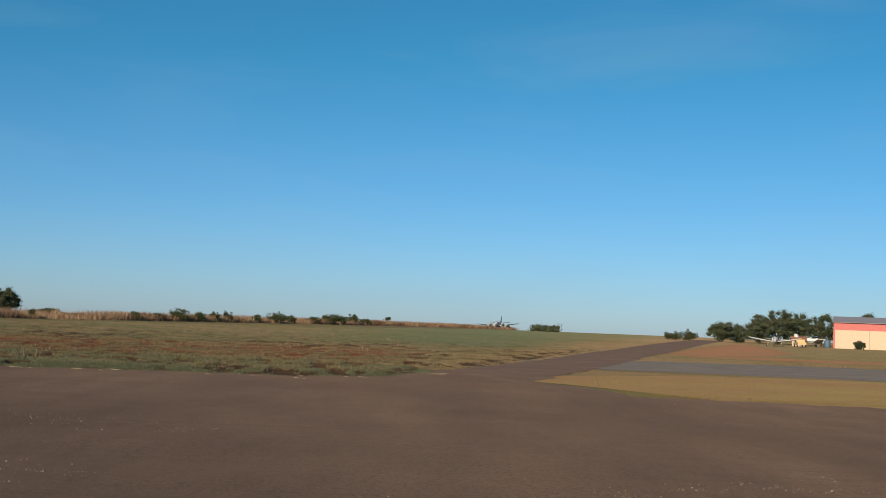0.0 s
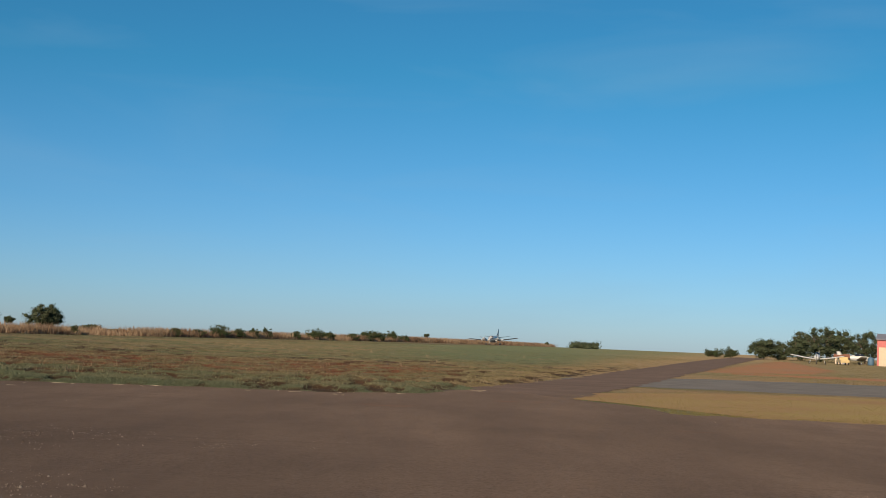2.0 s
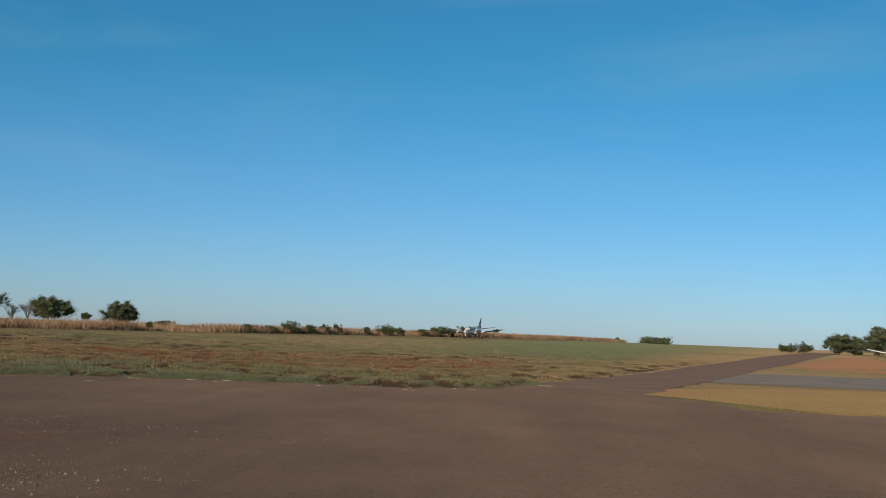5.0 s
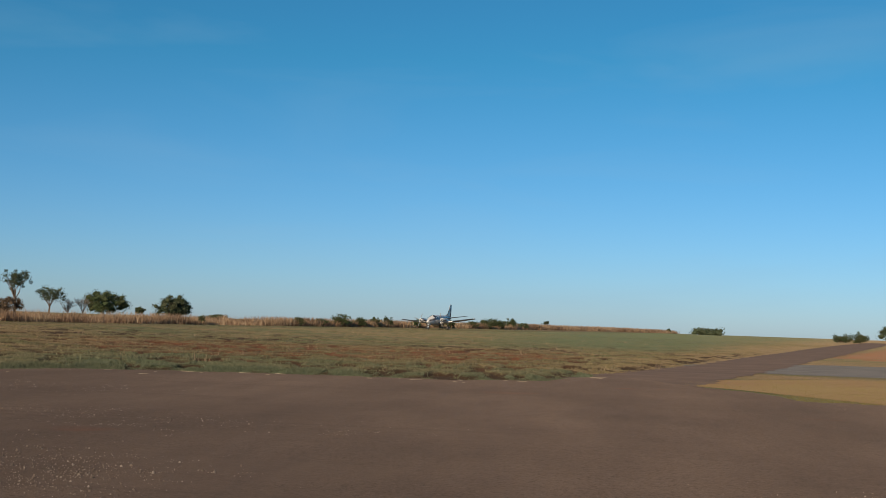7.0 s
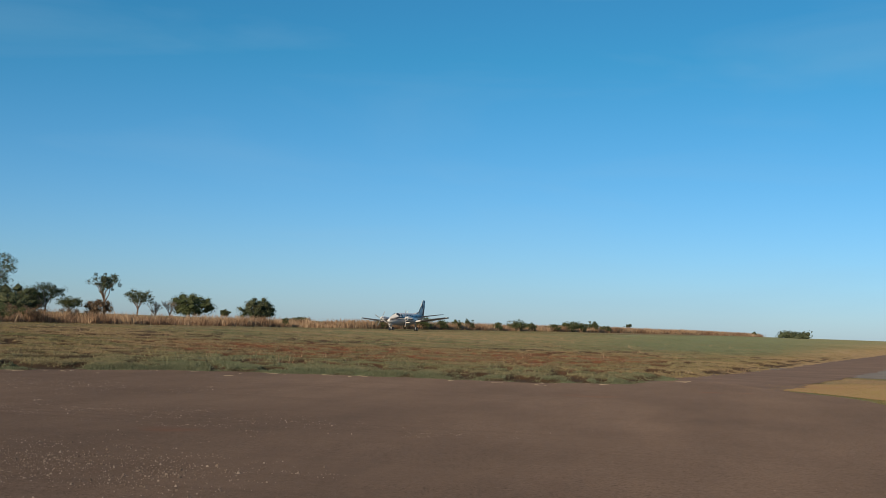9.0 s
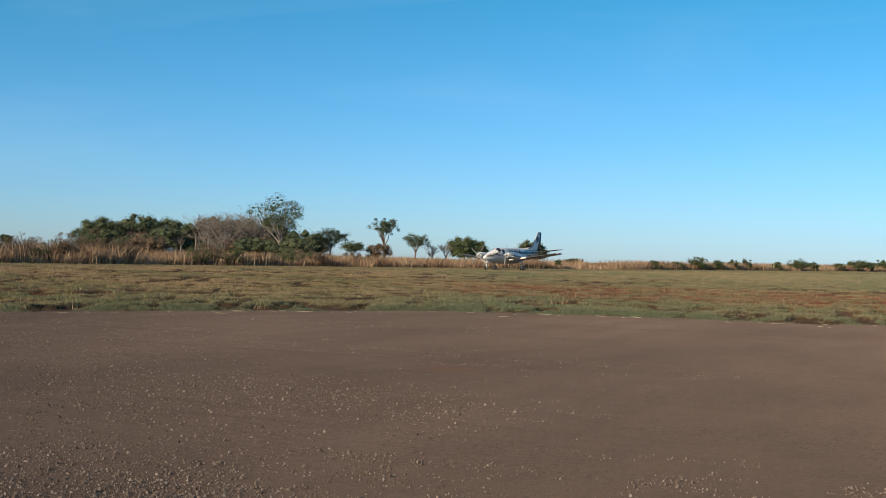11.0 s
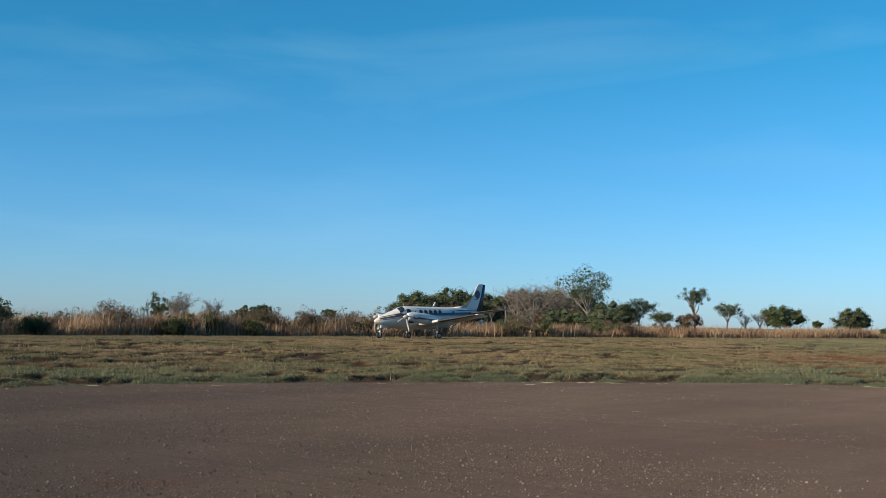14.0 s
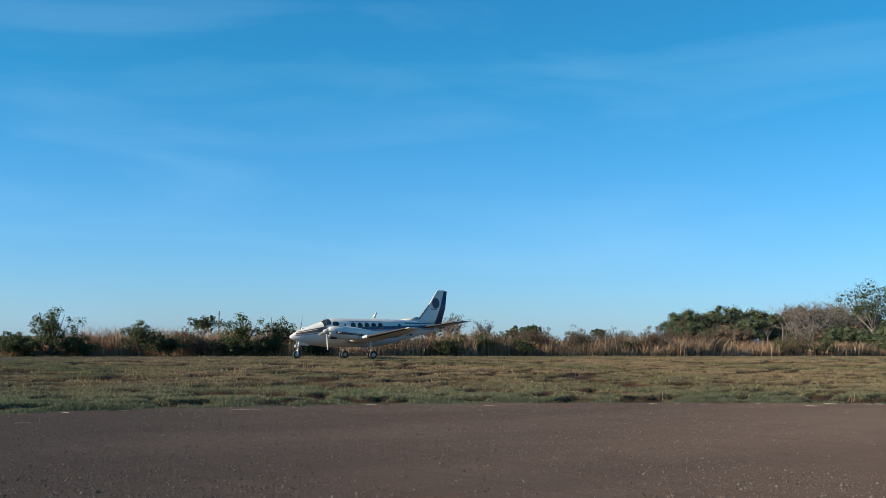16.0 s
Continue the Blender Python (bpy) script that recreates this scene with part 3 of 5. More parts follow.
def leaves(rng, centres, radii, per, size):
    """Leaf quads scattered round clump centres."""
    n = len(centres) * per
    c = np.repeat(np.asarray(centres, float), per, 0)
    d = rng.normal(0, 1, (n, 3))
    d /= np.linalg.norm(d, axis=1)[:, None]
    r = np.repeat(np.asarray(radii, float), per) * rng.uniform(0.30, 1.08, n) ** 0.55
    p = c + d * r[:, None] * np.array([1, 1, 0.8])
    a = rng.normal(0, 1, (n, 3))
    a /= np.linalg.norm(a, axis=1)[:, None]
    b = np.cross(a, rng.normal(0, 1, (n, 3)))
    b /= np.linalg.norm(b, axis=1)[:, None]
    s = (size * rng.uniform(0.6, 1.4, n))[:, None]
    v = np.stack([p - a * s, p + b * s * 0.55, p + a * s, p - b * s * 0.55], 1).reshape(-1, 3)
    return v, np.arange(n * 4).reshape(-1, 4)


def clumps_of(rng, centres, radii, share):
    """The thick inside of each clump: a small ragged lump of foliage, as quads."""
    t = np.linspace(0, 2 * np.pi, 6)[:-1]
    ring = np.concatenate([np.stack([np.cos(t + o) * q, np.sin(t + o) * q, np.full(5, z)], -1) for q, z, o in ((0.3, -0.8, 0), (1.0, -0.25, 0.5), (0.85, 0.45, 0.1), (0.15, 0.95, 0.6))])
    f = np.array([(i * 5 + k, i * 5 + (k + 1) % 5, i * 5 + 5 + (k + 1) % 5, i * 5 + 5 + k) for i in range(3) for k in range(5)])
    n = len(centres)
    w = ring[None] * rng.uniform(0.7, 1.3, (n, len(ring), 1)) * (np.asarray(radii, float) * share)[:, None, None] * np.array([1, 1, 0.8])
    v = w + np.asarray(centres, float)[:, None, :]
    return v.reshape(-1, 3), (np.arange(n)[:, None, None] * len(ring) + f[None]).reshape(-1, 4)


def crown_points(rng, count, tall, wide, low, hollow, flat):
    """Clump centres in an uneven crown between low and the top."""
    pts, rad = [], []
    lobes = [(rng.uniform(0, 6.28), rng.uniform(0.75, 1.15)) for _ in range(7)]
    while len(pts) < count:
        v = rng.normal(0, 1, 3)
        v /= np.linalg.norm(v)
        r = rng.uniform(hollow, 1.0)
        az = math.atan2(v[1], v[0])
        k = lobes[int((az + math.pi) / (2 * math.pi) * 6.99)][1]
        x, y = v[0] * r * k * wide / 2, v[1] * r * k * wide / 2
        z = low + (tall - low) * (0.5 + 0.5 * v[2] * r * (0.9 + 0.1 * k))
        if flat and z < low + (tall - low) * flat * rng.uniform(0.5, 1.0):
            continue
        pts.append((x, y, z))
        rad.append(rng.uniform(0.06, 0.14) * wide)
    return pts, rad


KINDS = {  # fork, limbs, clumps, leaves in a clump, leaf, hollow, low, flat, leaf material, bark, label, category
    "dense": (0.25, 6, 72, 92, 0.165, 0.4, 0.02, 0.0, LEAF_DARK, BARK, "dark green leafy tree with a dense rounded crown", "tree"),
    "brown": (0.28, 6, 60, 75, 0.15, 0.5, 0.04, 0.0, LEAF_BROWN, BARK, "brownish half-dry tree with a dense crown", "tree"),
    "open": (0.36, 8, 60, 50, 0.14, 0.5, 0.38, 0.25, LEAF_MID, BARK_PALE, "tall airy tree with thin green foliage", "tree"),
    "umbrella": (0.42, 6, 38, 46, 0.14, 0.2, 0.52, 0.2, LEAF_DARK, BARK, "flat-topped dark savanna tree with open limbs", "tree"),
    "round": (0.25, 6, 84, 90, 0.16, 0.55, 0.2, 0.0, LEAF_MID, BARK, "round green tree with a dense low crown", "tree"),
    "bare": (0.26, 6, 8, 10, 0.11, 0.6, 0.45, 0.3, LEAF_BROWN, BARK_PALE, "bare grey-brown tree with spreading leafless limbs", "tree"),
    "slender": (0.55, 5, 10, 14, 0.11, 0.4, 0.55, 0.2, LEAF_BROWN, BARK_PALE, "slender pale-stemmed half-bare tree at the wood's edge", "tree"),
    "bush": (0.15, 6, 80, 46, 0.12, 0.1, 0.02, 0.0, LEAF_MID, BARK, "green bush standing among tall dry grass", "bush"),
    "scrub": (0.15, 6, 50, 30, 0.1, 0.2, 0.02, 0.0, LEAF_BROWN, BARK, "brown half-dry scrub bush in the tall grass", "bush"),
    "mound": (0.2, 5, 60, 30, 0.2, 0.3, 0.02, 0.0, LEAF_DARK, BARK, "low rounded dark green thicket in the distance", "thicket"),
}
SOLID = {"dense": 0.5, "brown": 0.45, "round": 0.5, "open": 0.2, "umbrella": 0.3, "bush": 0.3, "mound": 0.5}
SEED = [100]


def plant(kind, x, y, tall, wide):
    """One tree or bush: a trunk with limbs, and a crown of leaf clumps."""
    fork, count, clumps, per, leaf, hollow, low, flat, leafy, bark, label, category = KINDS[kind]
    SEED[0] += 1
    rng = np.random.default_rng(SEED[0])
    name = {"bush": "bush", "scrub": "bush", "mound": "thicket"}.get(kind, "tree")
    ob = new(name)
    ob.matrix_world = pose(x, y, float(height(x, y)), 0, 0, rng.uniform(0, 360))
    tagged(ob, label, category, group="trees behind the runway" if name == "tree" else "bushes along the runway" if name == "bush" else "")
    V, F, ends = limbs(rng, tall * 0.93, wide * 0.42, fork, count, kind == "bare")
    mesh_object("trunk", np.array([tuple(p) for p in V]), np.array(F), bark, ob, True)
    pts, rad = crown_points(rng, clumps, tall, wide * 1.06, low * tall, hollow, flat)
    if kind in ("dense", "round", "brown", "mound"):
        rad = [r * 1.3 for r in rad]
    if category == "bush" and math.hypot(x, y) > 150:
        per = per // 2
    if kind in ("open", "umbrella", "bare"):
        take = rng.permutation(len(ends))[: max(6, clumps // 2)]
        pts += [tuple(ends[i]) for i in take]
        rad += [wide * rng.uniform(0.06, 0.12) for _ in take]
    size = max(leaf * (0.55 + 0.45 * min(1.5, tall / 9)), 0.00035 * math.hypot(x, y))
    if category == "bush":
        size = max(0.07, 0.0006 * math.hypot(x, y))
    if kind == "mound":
        size = max(0.2, 0.0008 * math.hypot(x, y))
    v, f = leaves(rng, pts, rad, per, size * 0.84)
    if kind in SOLID:
        v2, f2 = clumps_of(rng, pts, rad, SOLID[kind])
        v, f = np.concatenate([v, v2]), np.concatenate([f, f2 + len(v)])
    v[:, 2] = np.clip(v[:, 2], 0.05, None)
    mesh_object("crown", v, f, leafy, ob)
    return ob


# woods behind the runway
plant("dense", -153.5, 184.5, 7.52, 8.54)
plant("dense", -152.1, 190.8, 8.01, 8.33)
plant("dense", -145.1, 191.2, 7.52, 8.20)
plant("dense", -145.4, 198.4, 6.07, 7.70)
plant("dense", -149.6, 177.3, 4.89, 5.50)
plant("dense", -140.0, 214.3, 6.13, 11.54)
plant("dense", -145.5, 210.6, 7.04, 9.72)
plant("dense", -138.7, 195.9, 3.52, 9.11)
plant("dense", -131.5, 218.5, 6.20, 10.89)
plant("dense", -125.9, 216.0, 4.98, 7.12)
plant("brown", -145.4, 203.3, 7.58, 8.78)
plant("brown", -139.9, 180.0, 3.32, 8.65)
plant("bare", -137.9, 203.7, 10.10, 13.42)
plant("bare", -131.8, 200.6, 9.59, 10.25)
plant("bare", -137.6, 194.2, 8.89, 11.29)
plant("bare", -133.9, 194.4, 9.97, 12.32)
plant("bare", -135.3, 210.2, 9.81, 10.67)
plant("bare", -127.5, 184.1, 5.75, 11.16)
plant("bare", -100.2, 218.1, 3.65, 3.64)
plant("bare", -96.8, 217.4, 3.98, 4.74)
plant("open", -121.8, 195.1, 11.89, 10.69)
plant("open", -116.4, 205.3, 6.26, 6.27)
plant("open", -109.8, 202.1, 3.74, 5.02)
plant("brown", -106.3, 206.2, 3.48, 4.84)
plant("umbrella", -106.5, 209.5, 8.92, 6.02)
plant("umbrella", -101.1, 212.1, 5.40, 6.91)
plant("round", -93.3, 219.0, 4.98, 7.45)
plant("open", -82.3, 209.4, 2.37, 1.81)
plant("dense", -79.7, 217.9, 4.93, 5.50)
plant("round", -79.5, 222.2, 4.28, 4.03)
plant("dense", -166.2, 202.6, 7.43, 8.70)
plant("dense", -161.1, 191.2, 6.67, 7.12)
plant("dense", -160.8, 206.8, 8.13, 9.32)
plant("dense", -156.4, 210.2, 7.07, 9.32)
plant("dense", -151.0, 216.5, 7.93, 10.02)
plant("dense", -145.4, 218.0, 8.43, 11.19)
plant("brown", -148.4, 215.9, 8.64, 11.19)
plant("dense", -139.6, 217.0, 8.12, 10.28)
plant("dense", -139.2, 222.0, 6.89, 9.94)
plant("dense", -125.6, 204.5, 4.81, 7.97)
plant("dense", -162.7, 189.8, 6.60, 8.00)
plant("dense", -152.9, 180.2, 4.70, 6.20)
plant("dense", -166.0, 196.0, 7.60, 8.20)
# bushes and small trees of the tall grass belt
plant("bush", -53.4, 158.5, 1.39, 0.90)
plant("bush", -46.3, 184.6, 1.43, 2.57)
plant("bush", -44.4, 191.8, 1.41, 2.31)
plant("bush", -42.5, 198.7, 2.33, 4.21)
plant("bush", -40.6, 205.8, 1.74, 2.46)
plant("bush", -39.1, 211.5, 1.90, 2.13)
plant("bush", -37.6, 217.0, 2.06, 2.58)
plant("bush", -34.2, 229.4, 1.67, 2.30)
plant("bush", -31.8, 238.3, 2.18, 4.77)
plant("bush", -29.8, 245.6, 1.70, 3.12)
plant("bush", -26.3, 258.8, 1.70, 2.81)
plant("bush", -23.9, 267.8, 2.14, 4.85)
plant("bush", -21.6, 276.0, 2.10, 3.49)
plant("mound", -92.5, 285.4, 0.83, 5.12)
plant("bush", -22.8, 274.7, 2.54, 3.40)
plant("bush", -19.7, 286.2, 2.60, 3.54)
plant("bush", -17.5, 294.2, 1.62, 2.80)
plant("bush", -14.7, 304.8, 1.19, 2.03)
plant("bush", 28.6, 465.2, 1.84, 1.77)
plant("umbrella", -12.4, 316.5, 2.49, 1.65)
plant("mound", 74.5, 796.5, 3.67, 20.88)
plant("bush", -75.6, 27.7, 3.30, 3.30)
plant("bush", -75.6, 29.3, 1.41, 2.48)
plant("bush", -75.6, 33.8, 2.45, 3.19)
plant("bush", -75.6, 35.8, 1.40, 2.44)
plant("bush", -75.6, 41.2, 3.00, 3.20)
plant("bush", -75.5, 44.1, 3.15, 2.91)
plant("bush", -75.6, 40.5, 1.52, 3.42)
plant("bush", -75.6, 43.2, 1.39, 3.12)
plant("bush", -75.6, 25.8, 1.23, 2.65)
plant("bush", -75.4, 47.5, 1.30, 2.96)
plant("bush", -74.7, 59.2, 1.54, 2.53)
plant("bush", -74.0, 66.8, 1.61, 2.38)
plant("bush", -75.7, 61.2, 2.05, 1.94)
plant("bush", -78.4, 60.4, 3.63, 2.06)
plant("umbrella", -116.0, 58.8, 3.7, 2.9)
plant("bare", -95.5, 80.6, 3.65, 2.73)
plant("bare", -102.0, 110.0, 2.66, 2.56)
plant("bare", -95.3, 76.2, 4.14, 2.89)
plant("bare", -97.0, 77.2, 4.37, 4.59)
plant("mound", -119.5, 106.4, 3.24, 2.13)
plant("open", -103.3, 94.5, 3.03, 2.79)
plant("umbrella", -111.8, 114.5, 2.86, 2.58)
# trees past the far end of the asphalt lane
plant("bush", 60.7, 304.0, 2.03, 5.59)
plant("bush", 62.9, 293.3, 2.75, 4.84)
plant("dense", 70.4, 291.6, 5.26, 7.97)
plant("dense", 77.1, 300.3, 4.84, 6.18)
plant("dense", 78.7, 289.5, 7.09, 7.12)
plant("dense", 80.9, 280.6, 7.90, 9.70)
plant("dense", 87.4, 287.0, 7.96, 8.54)
plant("dense", 88.1, 271.1, 7.46, 7.57)
plant("dense", 111.3, 310.7, 9.33, 7.83)
plant("bush", 82.1, 229.8, 1.62, 2.32)
plant("scrub", 82.7, 232.7, 1.8, 1.6)

# undergrowth of the woods, and scrub in the grass belt nearest to the camera
under = np.random.default_rng(77)
for _ in range(16):
    a, d = radians(under.uniform(30.5, 40.5)), under.uniform(205, 250)
    plant("brown" if under.uniform() < 0.5 else "dense", -math.sin(a) * d, math.cos(a) * d, under.uniform(3.2, 5.5), under.uniform(5, 9))
for _ in range(11):
    a, d = radians(under.uniform(34.2, 39.6)), under.uniform(216, 232)
    plant("slender", -math.sin(a) * d, math.cos(a) * d, under.uniform(3.6, 5.4), under.uniform(1.4, 2.4))
for _ in range(56):
    v, d = under.uniform(-5, 125), under.uniform(12, 19)
    plant("scrub" if under.uniform() < 0.65 else "bush", float(runway_x(v)) - d * 1.03, v, under.uniform(1.2, 2.3), under.uniform(1.8, 3.8))


for _ in range(26):
    v, d = under.uniform(52, 92), under.uniform(12.5, 17)
    plant("scrub" if under.uniform() < 0.9 else "bush", float(runway_x(v)) - d * 1.03, v, under.uniform(1.9, 2.9), under.uniform(2.6, 4.4))


# ---- parts ----


def part(name, bm, material, parent, label="", shade=True):
    """Links a bmesh as one mesh object under a thing or a part."""
    me = bpy.data.meshes.new(name)
    bmesh.ops.recalc_face_normals(bm, faces=bm.faces[:])
    for f in bm.faces:
        f.smooth = shade
    bm.to_mesh(me)
    bm.free()
    me.materials.append(material)
    ob = new(name, me)
    ob.parent = parent
    if label:
        ob["label"] = label
    return ob


def box(size, at=(0, 0, 0), bevel=0.0, turn=None):
    bm = bmesh.new()
    bmesh.ops.create_cube(bm, size=1.0)
    bmesh.ops.scale(bm, vec=size, verts=bm.verts)
    if bevel:
        bmesh.ops.bevel(bm, geom=bm.edges[:], offset=bevel, segments=2, affect="EDGES", profile=0.5)
    if turn is not None:
        bmesh.ops.transform(bm, matrix=turn, verts=bm.verts)
    bmesh.ops.translate(bm, vec=at, verts=bm.verts)
    return bm


def loft(rings, close=True):
    """A skin over rings of points, all of one length."""
    bm = bmesh.new()
    rows = [[bm.verts.new(p) for p in ring] for ring in rings]
    n = len(rows[0])
    for a, b in zip(rows, rows[1:]):
        for i in range(n if close else n - 1):
            j = (i + 1) % n
            bm.faces.new((a[i], a[j], b[j], b[i]))
    if close:
        bm.faces.new(rows[0][::-1])
        bm.faces.new(rows[-1])
    return bm


def rod(a, b, r, sides=10, r2=None):
    bm = bmesh.new()
    v, f = tube([a, b], [r, r if r2 is None else r2], sides)
    vs = [bm.verts.new(p) for p in v]
    for q in f:
        bm.faces.new([vs[i] for i in q])
    bm.faces.new(vs[:sides][::-1])
    bm.faces.new(vs[sides:])
    return bm


def foil(chord, thick, le, z, y, n=9):
    """A wing section: leading edge at x = le, chord to the back."""
    up, low = [], []
    for i in range(n):
        c = 0.5 - 0.5 * math.cos(math.pi * i / (n - 1))
        t = thick * chord * 5 * (0.2969 * math.sqrt(c) - 0.126 * c - 0.3516 * c * c + 0.2843 * c ** 3 - 0.1036 * c ** 4)
        up.append((le - c * chord, y, z + t * 1.15))
        low.append((le - c * chord, y, z - t * 0.85))
    return up + low[-2:0:-1]


WHITE = m_paint("white_aircraft_paint", (0.62, 0.60, 0.56), 0.3, 0.2)
NAVY = m_paint("navy_paint", (0.030, 0.045, 0.085), 0.35, 0.1)
BLUEGREY = m_paint("blue_grey_paint", (0.16, 0.22, 0.30), 0.35, 0.1)
BROWN = m_paint("bronze_brown_paint", (0.085, 0.058, 0.038), 0.35, 0.1)
DARKTOP = m_paint("dark_deicer_rubber", (0.025, 0.026, 0.028), 0.7, 0.1)
TYRE = m_paint("tyre_rubber", (0.025, 0.024, 0.023), 0.85, 0.3)
HUB = m_paint("wheel_hub_metal", (0.42, 0.41, 0.40), 0.4, 0.2)
STEEL = m_paint("gear_steel", (0.55, 0.54, 0.52), 0.4, 0.2)
BLADE_METAL = m_paint("propeller_blade_grey", (0.20, 0.20, 0.20), 0.35, 0.2)
EXHAUST = m_paint("exhaust_metal", (0.09, 0.075, 0.065), 0.45, 0.3)


def m_glass():
    s = Shader("dark_cabin_glass", 0.06)
    s.b.inputs["Specular IOR Level"].default_value = 0.6
    n = s.noise(s.node("ShaderNodeTexCoord").outputs["Object"], 3.0, 3)
    return s.color(s.mix(s.band(n, 0.4, 0.7), (0.012, 0.015, 0.02), (0.03, 0.035, 0.045)))


GLASS = m_glass()

# Fuselage: metres behind the nose, middle height, half width, half height.
BODY = np.array([
    (0.66, 1.35, 0.03, 0.03), (0.70, 1.35, 0.09, 0.085), (0.86, 1.355, 0.20, 0.19), (1.15, 1.38, 0.34, 0.325), (1.6, 1.42, 0.48, 0.47),
    (2.15, 1.48, 0.62, 0.63), (2.66, 1.55, 0.71, 0.74), (2.92, 1.60, 0.74, 0.84), (3.25, 1.63, 0.77, 0.90), (3.6, 1.65, 0.79, 0.92),
    (5.0, 1.65, 0.80, 0.92), (6.6, 1.67, 0.80, 0.90), (7.5, 1.74, 0.74, 0.83), (8.5, 1.87, 0.61, 0.71), (9.5, 1.96, 0.45, 0.54),
    (10.5, 2.02, 0.28, 0.39), (11.2, 2.05, 0.15, 0.26), (11.6, 2.06, 0.05, 0.14)])
GEAR = 5.4                                # main wheels, behind the nose


def body_at(s):
    return [float(np.interp(s, BODY[:, 0], BODY[:, i])) for i in (1, 2, 3)]


def skin(s, a, off=0.0):
    """A point of the fuselage's skin: s behind the nose, a from the port side upwards."""
    z, w, h = body_at(s)
    c, d = math.cos(a), math.sin(a)
    e = 2 / 2.35
    return Vector((GEAR - s, (w + off) * math.copysign(abs(c) ** e, c), z + (h + off) * math.copysign(abs(d) ** e, d)))


def side_point(s, z, side, off):
    """The skin's point at a height."""
    zc, w, h = body_at(s)
    d = max(-1, min(1, (z - zc) / h))
    y = w * (1 - abs(d) ** 2.35) ** (1 / 2.35)
    return Vector((GEAR - s, side * (y + off), z))


def stripe(s0, s1, low, high, side, off=0.007, steps=40):
    """A painted band along the side, between two heights that change along it."""
    rows = []
    for i in range(steps + 1):
        s = s0 + (s1 - s0) * i / steps
        a, b = low(s), high(s)
        zc, w, h = body_at(s)
        a, b = max(a, zc - h * 0.97), min(b, zc + h * 0.97)
        if b < a + 0.002:
            b = a + 0.002
        rows.append([side_point(s, a + (b - a) * k / 3, side, off) for k in range(4)])
    return loft(rows, False)


def pane(s, z, rs, rz, side, power=2.0, off=0.012, n=20):
    """A rounded window that follows the skin."""
    bm = bmesh.new()
    ring, inner = [], []
    for k in range(n):
        t = 2 * math.pi * k / n
        c, d = math.cos(t), math.sin(t)
        e = 2 / power
        ds, dz = rs * math.copysign(abs(c) ** e, c), rz * math.copysign(abs(d) ** e, d)
        ring.append(bm.verts.new(side_point(s + ds, z + dz, side, 0.0)))
        inner.append(bm.verts.new(side_point(s + ds * 0.9, z + dz * 0.9, side, off)))
    mid = bm.verts.new(side_point(s, z, side, off))
    for k in range(n):
        j = (k + 1) % n
        bm.faces.new((ring[k], ring[j], inner[j], inner[k]))
        bm.faces.new((inner[k], inner[j], mid))
    return bm


def wheel(name, parent, at, r, w):
    """A tyre with a pale hub, turning about its axle."""
    def turned(prof, n=20):
        bm = bmesh.new()
        rows = [[bm.verts.new((rr * math.cos(2 * math.pi * k / n), yy, rr * math.sin(2 * math.pi * k / n))) for k in range(n)] for rr, yy in prof]
        for a, b in zip(rows, rows[1:]):
            for i in range(n):
                bm.faces.new((a[i], a[(i + 1) % n], b[(i + 1) % n], b[i]))
        bm.faces.new(rows[0][::-1])
        bm.faces.new(rows[-1])
        return bm
    ob = part(name, turned([(r * 0.55, -w * 0.42), (r * 0.8, -w / 2), (r * 0.95, -w * 0.4), (r, -w * 0.15), (r, w * 0.15), (r * 0.95, w * 0.4), (r * 0.8, w / 2), (r * 0.55, w * 0.42)]), TYRE, parent, "black rubber tyre")
    ob.location = at
    hub = turned([(r * 0.2, -w * 0.5), (r * 0.54, -w * 0.45), (r * 0.54, w * 0.45), (r * 0.2, w * 0.5)], 14)
    part("hub", hub, HUB, ob, "pale metal wheel hub")
    return ob


